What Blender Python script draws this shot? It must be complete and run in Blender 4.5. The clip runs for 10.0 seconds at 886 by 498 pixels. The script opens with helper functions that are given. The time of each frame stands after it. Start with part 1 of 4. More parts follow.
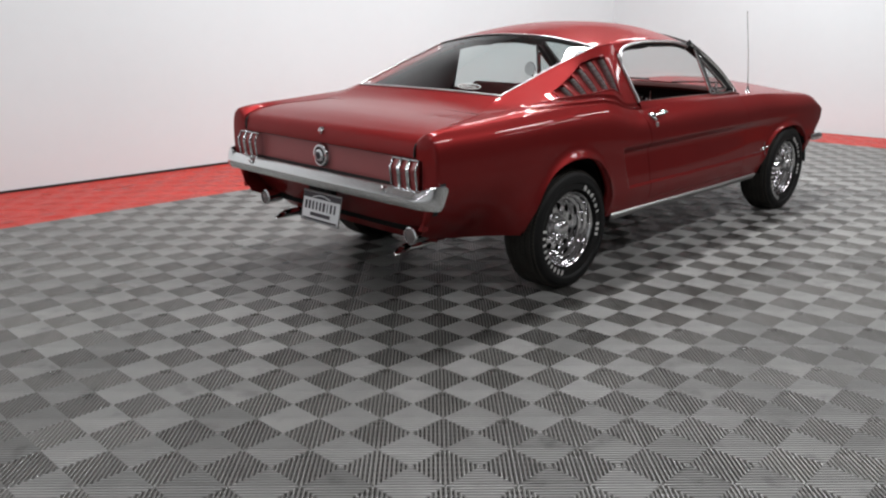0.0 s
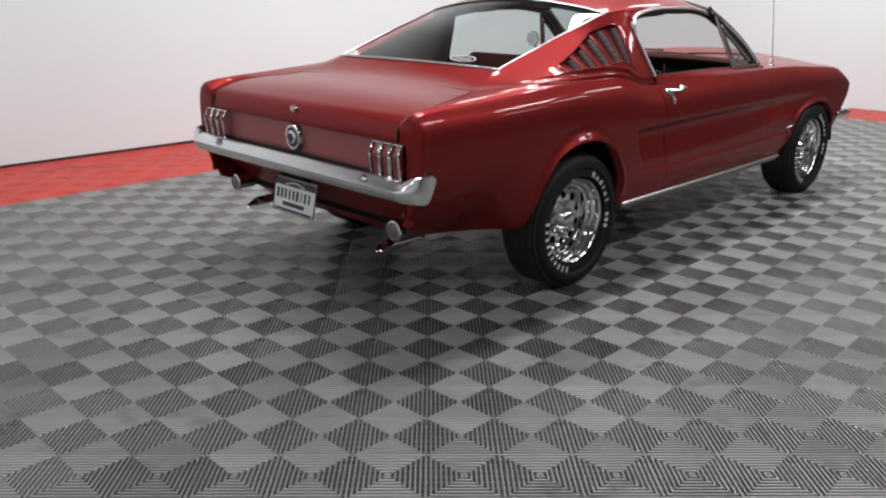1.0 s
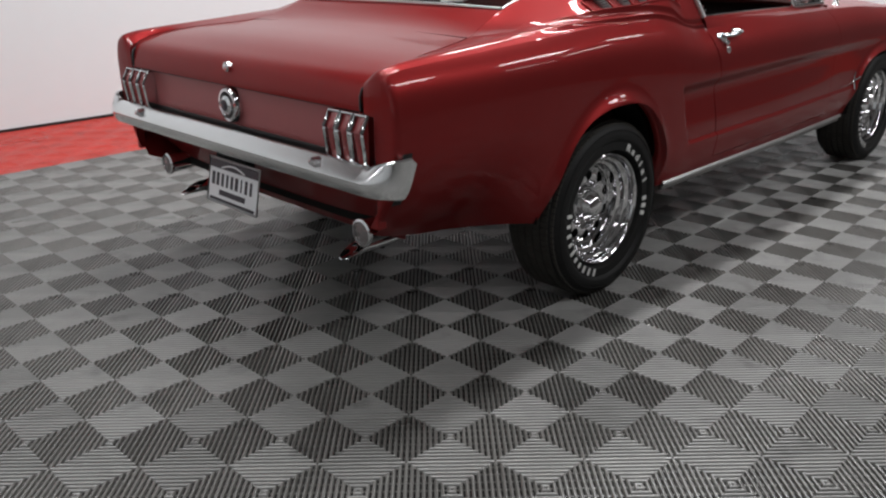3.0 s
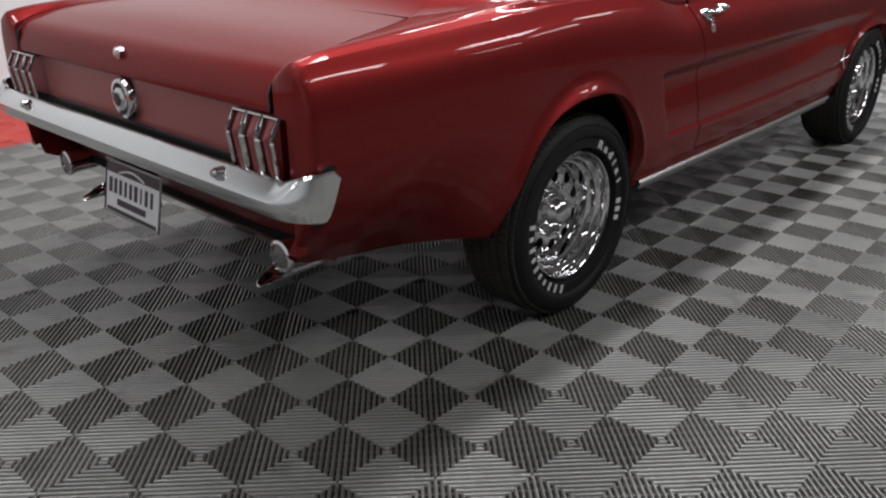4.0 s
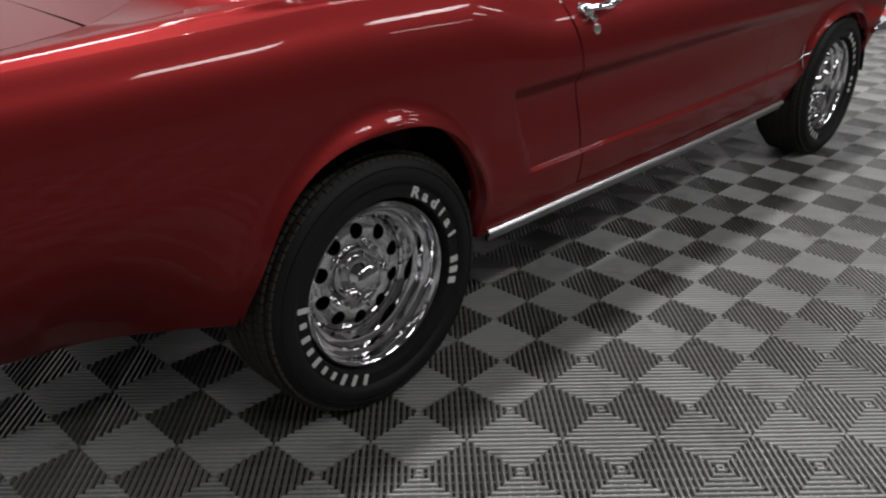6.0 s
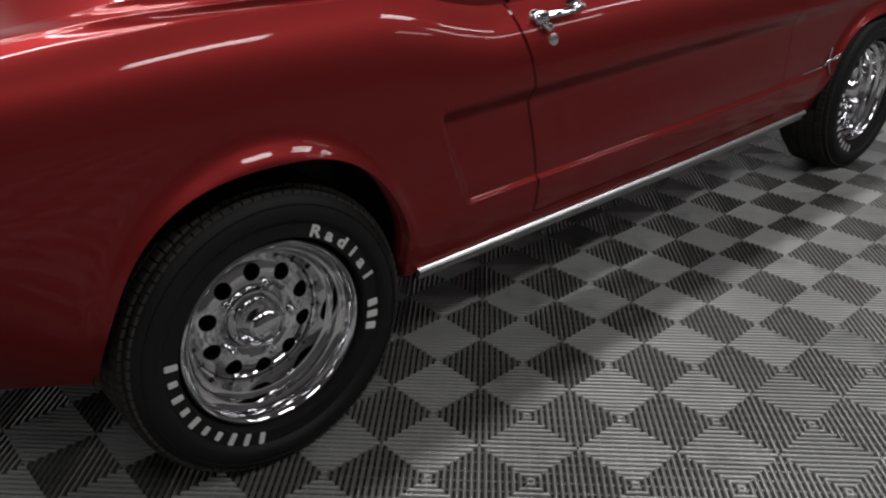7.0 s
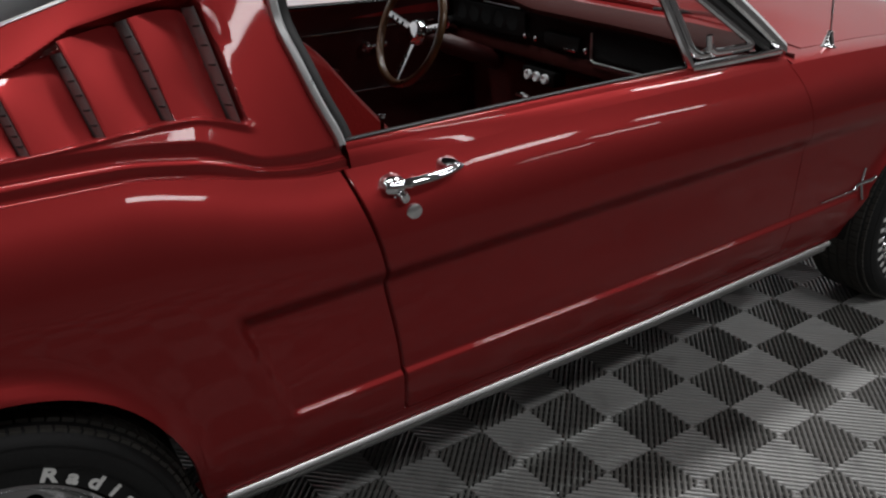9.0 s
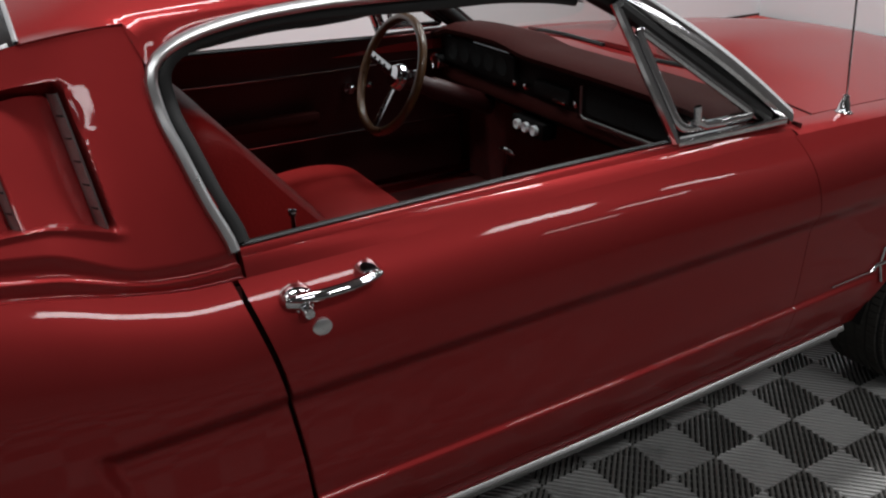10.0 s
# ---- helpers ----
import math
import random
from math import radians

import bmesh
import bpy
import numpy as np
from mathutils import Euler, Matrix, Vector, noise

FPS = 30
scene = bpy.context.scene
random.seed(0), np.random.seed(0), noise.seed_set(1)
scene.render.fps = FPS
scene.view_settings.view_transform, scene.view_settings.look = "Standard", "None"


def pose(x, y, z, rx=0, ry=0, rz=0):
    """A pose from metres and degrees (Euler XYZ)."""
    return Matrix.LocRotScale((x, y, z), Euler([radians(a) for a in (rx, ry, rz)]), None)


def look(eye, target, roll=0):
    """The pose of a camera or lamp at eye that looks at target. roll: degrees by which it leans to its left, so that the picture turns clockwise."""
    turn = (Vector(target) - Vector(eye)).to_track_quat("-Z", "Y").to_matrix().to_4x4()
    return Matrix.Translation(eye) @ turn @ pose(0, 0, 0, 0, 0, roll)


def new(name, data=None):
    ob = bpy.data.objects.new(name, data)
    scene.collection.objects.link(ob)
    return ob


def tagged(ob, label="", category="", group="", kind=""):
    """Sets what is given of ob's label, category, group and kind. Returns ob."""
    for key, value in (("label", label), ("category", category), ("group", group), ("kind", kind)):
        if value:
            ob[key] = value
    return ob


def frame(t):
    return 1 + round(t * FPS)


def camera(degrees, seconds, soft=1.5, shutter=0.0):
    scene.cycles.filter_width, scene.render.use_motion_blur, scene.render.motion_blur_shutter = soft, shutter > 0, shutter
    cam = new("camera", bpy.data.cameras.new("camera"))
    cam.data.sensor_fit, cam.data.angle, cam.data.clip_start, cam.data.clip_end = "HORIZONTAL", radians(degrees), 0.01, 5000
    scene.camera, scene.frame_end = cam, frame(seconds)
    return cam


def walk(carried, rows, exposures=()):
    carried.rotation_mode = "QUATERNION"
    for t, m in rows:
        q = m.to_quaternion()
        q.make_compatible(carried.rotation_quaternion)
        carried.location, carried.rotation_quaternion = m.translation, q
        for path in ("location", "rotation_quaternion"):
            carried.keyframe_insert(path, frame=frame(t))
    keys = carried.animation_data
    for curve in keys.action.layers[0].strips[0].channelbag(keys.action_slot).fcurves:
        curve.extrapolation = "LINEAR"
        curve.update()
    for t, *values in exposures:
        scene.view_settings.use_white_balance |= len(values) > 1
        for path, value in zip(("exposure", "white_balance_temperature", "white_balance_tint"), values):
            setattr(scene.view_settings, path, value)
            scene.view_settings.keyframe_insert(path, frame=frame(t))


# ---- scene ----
K = 0.966  # drawing units to metres
cam = camera(57.5, 10.0, 2.2)
PATH = [
    (0, (-3.624, -3.436, 1.412), (-2.27, -2.065, 0.876), 0.2),
    (0.5, (-3.434, -3.258, 1.4), (-2.086, -1.895, 0.827), 0.2),
    (1, (-3.227, -3.12, 1.385), (-1.891, -1.759, 0.781), 0.3),
    (1.5, (-3.076, -2.932, 1.354), (-1.716, -1.607, 0.726), 0.5),
    (2, (-2.923, -2.766, 1.316), (-1.554, -1.459, 0.667), 0.2),
    (3.3, (-2.433, -2.429, 1.231), (-1.136, -1.083, 0.52), -0.7),
    (3.5, (-2.363, -2.377, 1.229), (-1.055, -1.048, 0.505), -0.4),
    (4, (-2.169, -2.243, 1.227), (-0.83, -0.969, 0.464), -0.5),
    (4.5, (-1.93, -2.241, 1.22), (-0.608, -0.956, 0.444), -0.7),
    (5, (-1.696, -2.234, 1.234), (-0.383, -0.954, 0.435), -0.3),
    (5.5, (-1.464, -2.186, 1.229), (-0.14, -0.935, 0.402), -0.0),
    (7, (-0.787, -2.206, 1.257), (0.377, -0.844, 0.367), -0.3),
    (7.5, (-0.584, -2.131, 1.269), (0.564, -0.771, 0.357), -0.3),
    (8, (-0.401, -2.084, 1.282), (0.725, -0.696, 0.385), -0.6),
    (8.5, (-0.198, -2.107, 1.354), (0.841, -0.642, 0.472), -0.9),
    (9, (-0.006, -2.098, 1.435), (0.958, -0.574, 0.571), -1.1),
    (9.5, (0.158, -2.024, 1.492), (1.088, -0.476, 0.632), -0.8),
    (10, (0.322, -1.964, 1.512), (1.205, -0.386, 0.657), -0.8),
]
walk(cam, [(t, look(Vector(eye) * K, Vector(target) * K, roll)) for t, eye, target, roll in PATH],
     [(0, 0.0), (2.0, -0.03), (4.5, -0.2), (5.5, -0.26), (7.0, -0.34), (8.5, -0.46), (10.0, -0.48)])

# ---- light: ceiling tubes in a white hall ----
ROOM = pose(0, 0, 0, 0, 0, 1.3)  # the hall stands a little askew to the car
CEIL = 4.6
world = bpy.data.worlds.new("hall_air")
scene.world = world
world.use_nodes = True
world.node_tree.nodes["Background"].inputs[0].default_value = (0.9, 0.95, 1.0, 1)
world.node_tree.nodes["Background"].inputs[1].default_value = 0.035
# along the hall, across it, watts, width of the fitting
TUBES = [(-3.8, -4.2, 14, .24), (-1.05, -4.2, 43, .40), (1.75, -4.2, 60, .40), (4.5, -4.2, 56, .40), (7.1, -4.2, 22, .2), (7.1, -5.5, 18, .2), (6.6, -6.8, 14, .2)]
# added fill row overhead, placed clear of the body's reflections
TUBES += [(-5.2, -.1, 6, .3), (-2.4, -.1, 16, .3), (.35, -.1, 74, .3), (3.1, -.1, 104, .3), (5.9, -.1, 52, .3)]
# the last two, at x -5.6, are added to brighten the tail
TUBES += [(-4.9, 1.5, 16, .26), (-2.1, 1.5, 38, .26), (.7, 1.5, 70, .26), (3.5, 1.5, 70, .26), (6.3, 1.5, 50, .26), (-5.6, -1.4, 12, .26), (-5.6, 3.2, 20, .26)]
for x, y, watts, wide in TUBES:
    lamp = bpy.data.lights.new("tube_light", "AREA")
    lamp.shape, lamp.size, lamp.size_y, lamp.energy, lamp.color = "RECTANGLE", 1.45 * K, wide * K, watts, (0.985, 0.985, 1.0)
    ob = new("tube_light", lamp)
    ob.matrix_world = Matrix.Translation((ROOM @ Vector((x, y, CEIL - 0.13))) * K) @ pose(0, 0, 0, 0, 0, 1.3)


# ---- materials ----
def mat(name, color, rough=0.5, metal=0.0, coat=0.0, var=0.08, scale=8.0, bump=0.0, bscale=60.0, rvar=0.08, spec=0.5, trans=0.0):
    """A surface with two scales of variation in colour and gloss, and a fine relief."""
    m = bpy.data.materials.new(name)
    m.use_nodes = True
    nt = m.node_tree
    b = nt.nodes["Principled BSDF"]
    b.inputs["Metallic"].default_value = metal
    b.inputs["Coat Weight"].default_value = coat
    b.inputs["Coat Roughness"].default_value = 0.04
    b.inputs["Coat IOR"].default_value = 1.42
    b.inputs["Specular IOR Level"].default_value = spec
    b.inputs["Transmission Weight"].default_value = trans
    tc = nt.nodes.new("ShaderNodeTexCoord")
    n1 = nt.nodes.new("ShaderNodeTexNoise")
    n1.inputs["Scale"].default_value = scale
    n1.inputs["Detail"].default_value = 4
    n2 = nt.nodes.new("ShaderNodeTexNoise")
    n2.inputs["Scale"].default_value = scale * 13
    n2.inputs["Detail"].default_value = 3
    add = nt.nodes.new("ShaderNodeMath")
    add.operation = "MULTIPLY_ADD"
    add.inputs[1].default_value = 0.35
    nt.links.new(tc.outputs["Object"], n1.inputs["Vector"])
    nt.links.new(tc.outputs["Object"], n2.inputs["Vector"])
    nt.links.new(n2.outputs["Fac"], add.inputs[0])
    nt.links.new(n1.outputs["Fac"], add.inputs[2])
    ramp = nt.nodes.new("ShaderNodeMapRange")
    ramp.inputs["From Min"].default_value, ramp.inputs["From Max"].default_value = 0.35, 1.0
    ramp.inputs["To Min"].default_value, ramp.inputs["To Max"].default_value = 1 - var, 1 + var
    nt.links.new(add.outputs[0], ramp.inputs["Value"])
    mul = nt.nodes.new("ShaderNodeVectorMath")
    mul.operation = "SCALE"
    mul.inputs[0].default_value = color
    nt.links.new(ramp.outputs[0], mul.inputs["Scale"])
    nt.links.new(mul.outputs[0], b.inputs["Base Color"])
    rr = nt.nodes.new("ShaderNodeMapRange")
    rr.inputs["To Min"].default_value, rr.inputs["To Max"].default_value = max(0.0, rough - rvar), rough + rvar
    nt.links.new(n1.outputs["Fac"], rr.inputs["Value"])
    nt.links.new(rr.outputs[0], b.inputs["Roughness"])
    if bump:
        n3 = nt.nodes.new("ShaderNodeTexNoise")
        n3.inputs["Scale"].default_value = bscale
        n3.inputs["Detail"].default_value = 3
        nt.links.new(tc.outputs["Object"], n3.inputs["Vector"])
        bp = nt.nodes.new("ShaderNodeBump")
        bp.inputs["Strength"].default_value = bump
        bp.inputs["Distance"].default_value = 0.004
        nt.links.new(n3.outputs["Fac"], bp.inputs["Height"])
        nt.links.new(bp.outputs[0], b.inputs["Normal"])
    return m


M_PAINT = mat("red_paint", (0.242, 0.0205, 0.0208), 0.42, 0.5, 0.56, 0.05, 1.5, 0.0, rvar=0.03, spec=0.08)
M_PAINT.node_tree.nodes["Principled BSDF"].inputs["Specular Tint"].default_value = (0.32, 0.07, 0.075, 1)
# Satin red of the tail, base lightened to stand in for reflected haze
M_PAINT_SATIN = mat("red_satin_lightened", (0.33, 0.085, 0.086), 0.38, 0.0, 0.0, 0.06, 3, spec=0.8)
M_CHROME = mat("chrome", (0.74, 0.74, 0.75), 0.065, 1.0, 0, 0.03, 6, 0.0, 14, rvar=0.03)
M_BRIGHT = mat("bright_trim", (0.80, 0.80, 0.80), 0.13, 1.0, 0, 0.05, 12, rvar=0.06)
M_BUMPER = mat("bumper_chrome", (0.86, 0.865, 0.87), 0.20, 1.0, 0, 0.05, 4, 0.03, 9, rvar=0.05)
M_TRIM = mat("satin_trim", (0.78, 0.78, 0.78), 0.30, 1.0, 0, 0.05, 12, rvar=0.06)
M_STEEL = mat("brushed_trim", (0.32, 0.32, 0.32), 0.38, 1.0, 0, 0.08, 20)
M_RUBBER = mat("tyre_rubber", (0.009, 0.009, 0.009), 0.6, 0, 0, 0.25, 10, 0.25, 160, spec=0.3)
M_TREAD = mat("tread_rubber", (0.048, 0.045, 0.040), 0.85, 0, 0, 0.3, 14, 0.3, 120, spec=0.2)
M_WHITE = mat("white_lettering", (0.72, 0.72, 0.70), 0.6, 0, 0, 0.1, 30)
M_BLACK = mat("black_trim", (0.010, 0.010, 0.010), 0.45, 0, 0, 0.2, 12)
M_DARK = mat("dark_underbody", (0.008, 0.008, 0.008), 0.85, 0, 0, 0.3, 6, 0.3, 40, spec=0.2)
M_LENS = mat("red_lens", (0.24, 0.030, 0.032), 0.20, 0, 0.6, 0.1, 20)
M_CLEAR_LENS = mat("clear_lens", (0.17, 0.15, 0.15), 0.15, 0.3, 0.8, 0.1, 60, 0.4, 300)
M_VINYL = mat("red_vinyl", (0.29, 0.013, 0.012), 0.5, 0, 0.0, 0.1, 5, 0.25, 220, spec=0.25)
# Red padding, its base darkened to stand for the roof's shade
M_DASHPAD = mat("shaded_red_padding", (0.034, 0.005, 0.004), 0.7, 0, 0.0, 0.1, 5, 0.25, 220, spec=0.1)
M_LOUVRE = mat("dull_metal", (0.30, 0.295, 0.29), 0.36, 0.75, 0, 0.15, 30, 0.1, 200)
M_CARPET = mat("dark_red_carpet", (0.10, 0.009, 0.008), 0.95, 0, 0, 0.3, 25, 0.8, 400)
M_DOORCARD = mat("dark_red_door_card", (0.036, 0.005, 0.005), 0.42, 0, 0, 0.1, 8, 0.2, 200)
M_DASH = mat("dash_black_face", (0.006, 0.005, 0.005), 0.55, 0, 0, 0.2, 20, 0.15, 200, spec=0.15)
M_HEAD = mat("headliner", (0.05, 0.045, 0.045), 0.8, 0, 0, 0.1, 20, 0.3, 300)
M_WOOD = mat("wood_rim", (0.085, 0.038, 0.014), 0.3, 0, 0.5, 0.35, 30)
M_PLATE = mat("plate_white", (0.84, 0.85, 0.87), 0.35, 0, 0, 0.05, 10)
M_PLATE_DARK = mat("plate_dark", (0.03, 0.03, 0.04), 0.4, 0, 0, 0.1, 10)
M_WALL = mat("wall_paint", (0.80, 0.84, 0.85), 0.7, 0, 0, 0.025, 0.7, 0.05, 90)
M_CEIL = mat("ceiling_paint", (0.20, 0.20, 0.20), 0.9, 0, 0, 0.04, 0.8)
M_HALL = mat("unseen_dark_wall", (0.10, 0.097, 0.095), 0.9, 0, 0, 0.2, 0.6)
M_FIX = mat("fixture_white", (0.7, 0.7, 0.7), 0.5)
M_BASE = mat("black_base_strip", (0.02, 0.02, 0.02), 0.5)
M_SUB = mat("subfloor", (0.012, 0.011, 0.010), 0.9, 0, 0, 0.3, 3)


def glass(name, color, rough=0.0):
    m = bpy.data.materials.new(name)
    m.use_nodes = True
    nt = m.node_tree
    nt.nodes.remove(nt.nodes["Principled BSDF"])
    tr = nt.nodes.new("ShaderNodeBsdfTransparent")
    tr.inputs[0].default_value = (*color, 1)
    gl = nt.nodes.new("ShaderNodeBsdfGlossy")
    gl.inputs["Roughness"].default_value = rough + 0.01
    lw = nt.nodes.new("ShaderNodeLayerWeight")
    pw = nt.nodes.new("ShaderNodeMath")
    pw.operation, pw.inputs[1].default_value = "POWER", 4.0
    fr = nt.nodes.new("ShaderNodeMath")
    fr.operation, fr.inputs[1].default_value, fr.inputs[2].default_value = "MULTIPLY_ADD", 0.7, 0.05
    nt.links.new(lw.outputs["Facing"], pw.inputs[0])
    nt.links.new(pw.outputs[0], fr.inputs[0])
    mix = nt.nodes.new("ShaderNodeMixShader")
    nt.links.new(fr.outputs[0], mix.inputs[0])
    nt.links.new(tr.outputs[0], mix.inputs[1])
    nt.links.new(gl.outputs[0], mix.inputs[2])
    nt.links.new(mix.outputs[0], nt.nodes["Material Output"].inputs[0])
    return m


M_GLASS = glass("tinted_glass", (0.72, 0.82, 0.81))
M_GLASS_CLEAR = glass("clear_glass", (0.86, 0.91, 0.90))


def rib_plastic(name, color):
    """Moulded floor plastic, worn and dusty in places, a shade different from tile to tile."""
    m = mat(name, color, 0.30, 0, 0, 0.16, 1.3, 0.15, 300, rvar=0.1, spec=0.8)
    nt = m.node_tree
    b = nt.nodes["Principled BSDF"]
    src = b.inputs["Base Color"].links[0].from_socket
    oi = nt.nodes.new("ShaderNodeObjectInfo")
    geo = nt.nodes.new("ShaderNodeNewGeometry")
    ad = nt.nodes.new("ShaderNodeMath")
    ad.operation = "ADD"
    nt.links.new(oi.outputs["Random"], ad.inputs[0])
    wear = nt.nodes.new("ShaderNodeTexNoise")
    wear.inputs["Scale"].default_value = 3.4
    wear.inputs["Roughness"].default_value = 0.68
    wear.inputs["Detail"].default_value = 6
    nt.links.new(geo.outputs["Position"], wear.inputs["Vector"])
    nt.links.new(wear.outputs["Fac"], ad.inputs[1])
    spot = nt.nodes.new("ShaderNodeTexNoise")
    spot.inputs["Scale"].default_value = 7.0
    spot.inputs["Detail"].default_value = 5
    nt.links.new(geo.outputs["Position"], spot.inputs["Vector"])
    grime = nt.nodes.new("ShaderNodeMapRange")
    grime.inputs["From Min"].default_value, grime.inputs["From Max"].default_value = 0.59, 0.71
    grime.inputs["To Min"].default_value, grime.inputs["To Max"].default_value = 0.0, -0.7
    nt.links.new(spot.outputs["Fac"], grime.inputs["Value"])
    both_ = nt.nodes.new("ShaderNodeMath")
    both_.operation = "ADD"
    nt.links.new(ad.outputs[0], both_.inputs[0])
    nt.links.new(grime.outputs[0], both_.inputs[1])
    ad = both_
    mr = nt.nodes.new("ShaderNodeMapRange")
    mr.clamp = False
    mr.inputs["From Min"].default_value, mr.inputs["From Max"].default_value = 0.3, 1.7
    mr.inputs["To Min"].default_value, mr.inputs["To Max"].default_value = 0.64, 1.30
    nt.links.new(ad.outputs[0], mr.inputs["Value"])
    sc = nt.nodes.new("ShaderNodeVectorMath")
    sc.operation = "SCALE"
    nt.links.new(src, sc.inputs[0])
    nt.links.new(mr.outputs[0], sc.inputs["Scale"])
    nt.links.new(sc.outputs[0], b.inputs["Base Color"])
    return m


# One plastic in two tones: the darker paints the shade seen between ribs
M_RIB = rib_plastic("grey_tile_plastic", (0.290, 0.290, 0.280))
M_RIB_SHADED = rib_plastic("shaded_grey_tile_plastic", (0.134, 0.132, 0.123))
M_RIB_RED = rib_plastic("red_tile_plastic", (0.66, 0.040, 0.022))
M_RIB_RED_SHADED = rib_plastic("shaded_red_tile_plastic", (0.58, 0.032, 0.018))


# ---- mesh helpers ----
def curve(pts):
    """A smooth curve through (x, v...) rows that does not overshoot."""
    a = np.array(pts, float)
    xs, ys = a[:, 0], a[:, 1:]
    h = np.diff(xs)[:, None]
    d = np.diff(ys, axis=0) / h
    t = np.zeros_like(ys)
    t[0], t[-1] = d[0], d[-1]
    for i in range(1, len(xs) - 1):
        w1, w2 = 2 * h[i] + h[i - 1], h[i] + 2 * h[i - 1]
        ok = d[i - 1] * d[i] > 0
        safe0, safe1 = np.where(ok, d[i - 1], 1), np.where(ok, d[i], 1)
        t[i] = np.where(ok, (w1 + w2) / (w1 / safe0 + w2 / safe1), 0)

    def f(x):
        x = min(max(x, xs[0]), xs[-1])
        i = min(max(int(np.searchsorted(xs, x)) - 1, 0), len(xs) - 2)
        u, hh = (x - xs[i]) / h[i][0], h[i][0]
        r = ((1 + 2 * u) * (1 - u) ** 2 * ys[i] + u * (1 - u) ** 2 * hh * t[i]
             + u * u * (3 - 2 * u) * ys[i + 1] + u * u * (u - 1) * hh * t[i + 1])
        return float(r[0]) if len(r) == 1 else [float(v) for v in r]
    return f


def lin(a, b, n):
    return [a + (b - a) * i / (n - 1) for i in range(n)]


def sheet(rows, closed=False, flip=False):
    """A grid of points, row by row, as one skin."""
    bm = bmesh.new()
    vs = [[bm.verts.new(p) for p in row] for row in rows]
    n = len(rows[0])
    for a, b in zip(vs, vs[1:]):
        for i in range(n if closed else n - 1):
            q = (a[i], a[(i + 1) % n], b[(i + 1) % n], b[i])
            bm.faces.new(q[::-1] if flip else q)
    return bm


def box(x0, x1, y0, y1, z0, z1, bevel=0.0, seg=2):
    bm = bmesh.new()
    bmesh.ops.create_cube(bm, size=1)
    bmesh.ops.transform(bm, matrix=Matrix.Translation(((x0 + x1) / 2, (y0 + y1) / 2, (z0 + z1) / 2)) @ Matrix.Diagonal((x1 - x0, y1 - y0, z1 - z0, 1)), verts=bm.verts)
    if bevel:
        bmesh.ops.bevel(bm, geom=bm.edges[:], offset=bevel, segments=seg, profile=0.6, affect="EDGES")
    return bm


def lathe(profile, centre, axis="y", n=48, a0=0.0, a1=360.0):
    """A profile of (radius, along) turned round an axis through centre."""
    cx, cy, cz = centre
    rows = []
    full = abs(a1 - a0) >= 359.9
    for r, w in profile:
        row = []
        for i in range(n if full else n + 1):
            a = radians(a0 + (a1 - a0) * i / n)
            u, v = r * math.cos(a), r * math.sin(a)
            row.append({"y": (cx + u, cy + w, cz + v), "x": (cx + w, cy + u, cz + v), "z": (cx + u, cy + v, cz + w)}[axis])
        rows.append(row)
    return sheet(rows, closed=full)


def tube(pts, r, n=8, flat=1.0, caps=True):
    """A round bar along points; r may be a list; flat squashes it vertically."""
    pts = [Vector(p) for p in pts]
    rows = []
    for i, p in enumerate(pts):
        d = (pts[min(i + 1, len(pts) - 1)] - pts[max(i - 1, 0)]).normalized()
        side = d.cross(Vector((0, 0, 1)))
        side = side.normalized() if side.length > 1e-4 else Vector((0, 1, 0))
        up = side.cross(d).normalized()
        rr = r[i] if isinstance(r, (list, tuple)) else r
        rows.append([p + side * (rr * math.cos(2 * math.pi * k / n)) + up * (rr * flat * math.sin(2 * math.pi * k / n)) for k in range(n)])
    bm = sheet(rows, closed=True)
    if caps:
        bm.verts.ensure_lookup_table()
        bm.faces.new([bm.verts[k] for k in range(n)][::-1])
        bm.faces.new([bm.verts[len(bm.verts) - n + k] for k in range(n)])
    return bm


def eased(pts, n):
    """Points along a smooth line through pts, evenly spread."""
    pts = [Vector(p) for p in pts]
    ext = [2 * pts[0] - pts[1]] + pts + [2 * pts[-1] - pts[-2]]
    fine = []
    for i in range(1, len(ext) - 2):
        p0, p1, p2, p3 = ext[i - 1:i + 3]
        for t in lin(0, 1, 9)[:-1]:
            fine.append(.5 * (2 * p1 + (p2 - p0) * t + (2 * p0 - 5 * p1 + 4 * p2 - p3) * t * t + (3 * p1 - p0 - 3 * p2 + p3) * t ** 3))
    fine.append(pts[-1])
    d = np.cumsum([0] + [(b - a).length for a, b in zip(fine, fine[1:])])
    out = []
    for s in np.linspace(0, d[-1], n):
        i = min(max(int(np.searchsorted(d, s)) - 1, 0), len(fine) - 2)
        out.append(fine[i].lerp(fine[i + 1], float((s - d[i]) / max(d[i + 1] - d[i], 1e-9))))
    return out


def ribbon(pts, width, depth, normal=(0, -1, 0)):
    """A half-round moulding along points that stands proud along normal."""
    pts = [Vector(p) for p in pts]
    nrm = Vector(normal)
    rows = []
    prof = [(-0.5, 0.0), (-0.45, 0.6), (-0.25, 0.95), (0, 1.0), (0.25, 0.95), (0.45, 0.6), (0.5, 0.0)]
    for i, p in enumerate(pts):
        d = (pts[min(i + 1, len(pts) - 1)] - pts[max(i - 1, 0)]).normalized()
        n = (nrm - d * nrm.dot(d)).normalized()
        s = d.cross(n)
        rows.append([p + s * (width * a) + n * (depth * b) for a, b in prof] + [p - n * 0.004])
    bm = sheet(rows, closed=True)
    bmesh.ops.recalc_face_normals(bm, faces=bm.faces[:])
    return bm


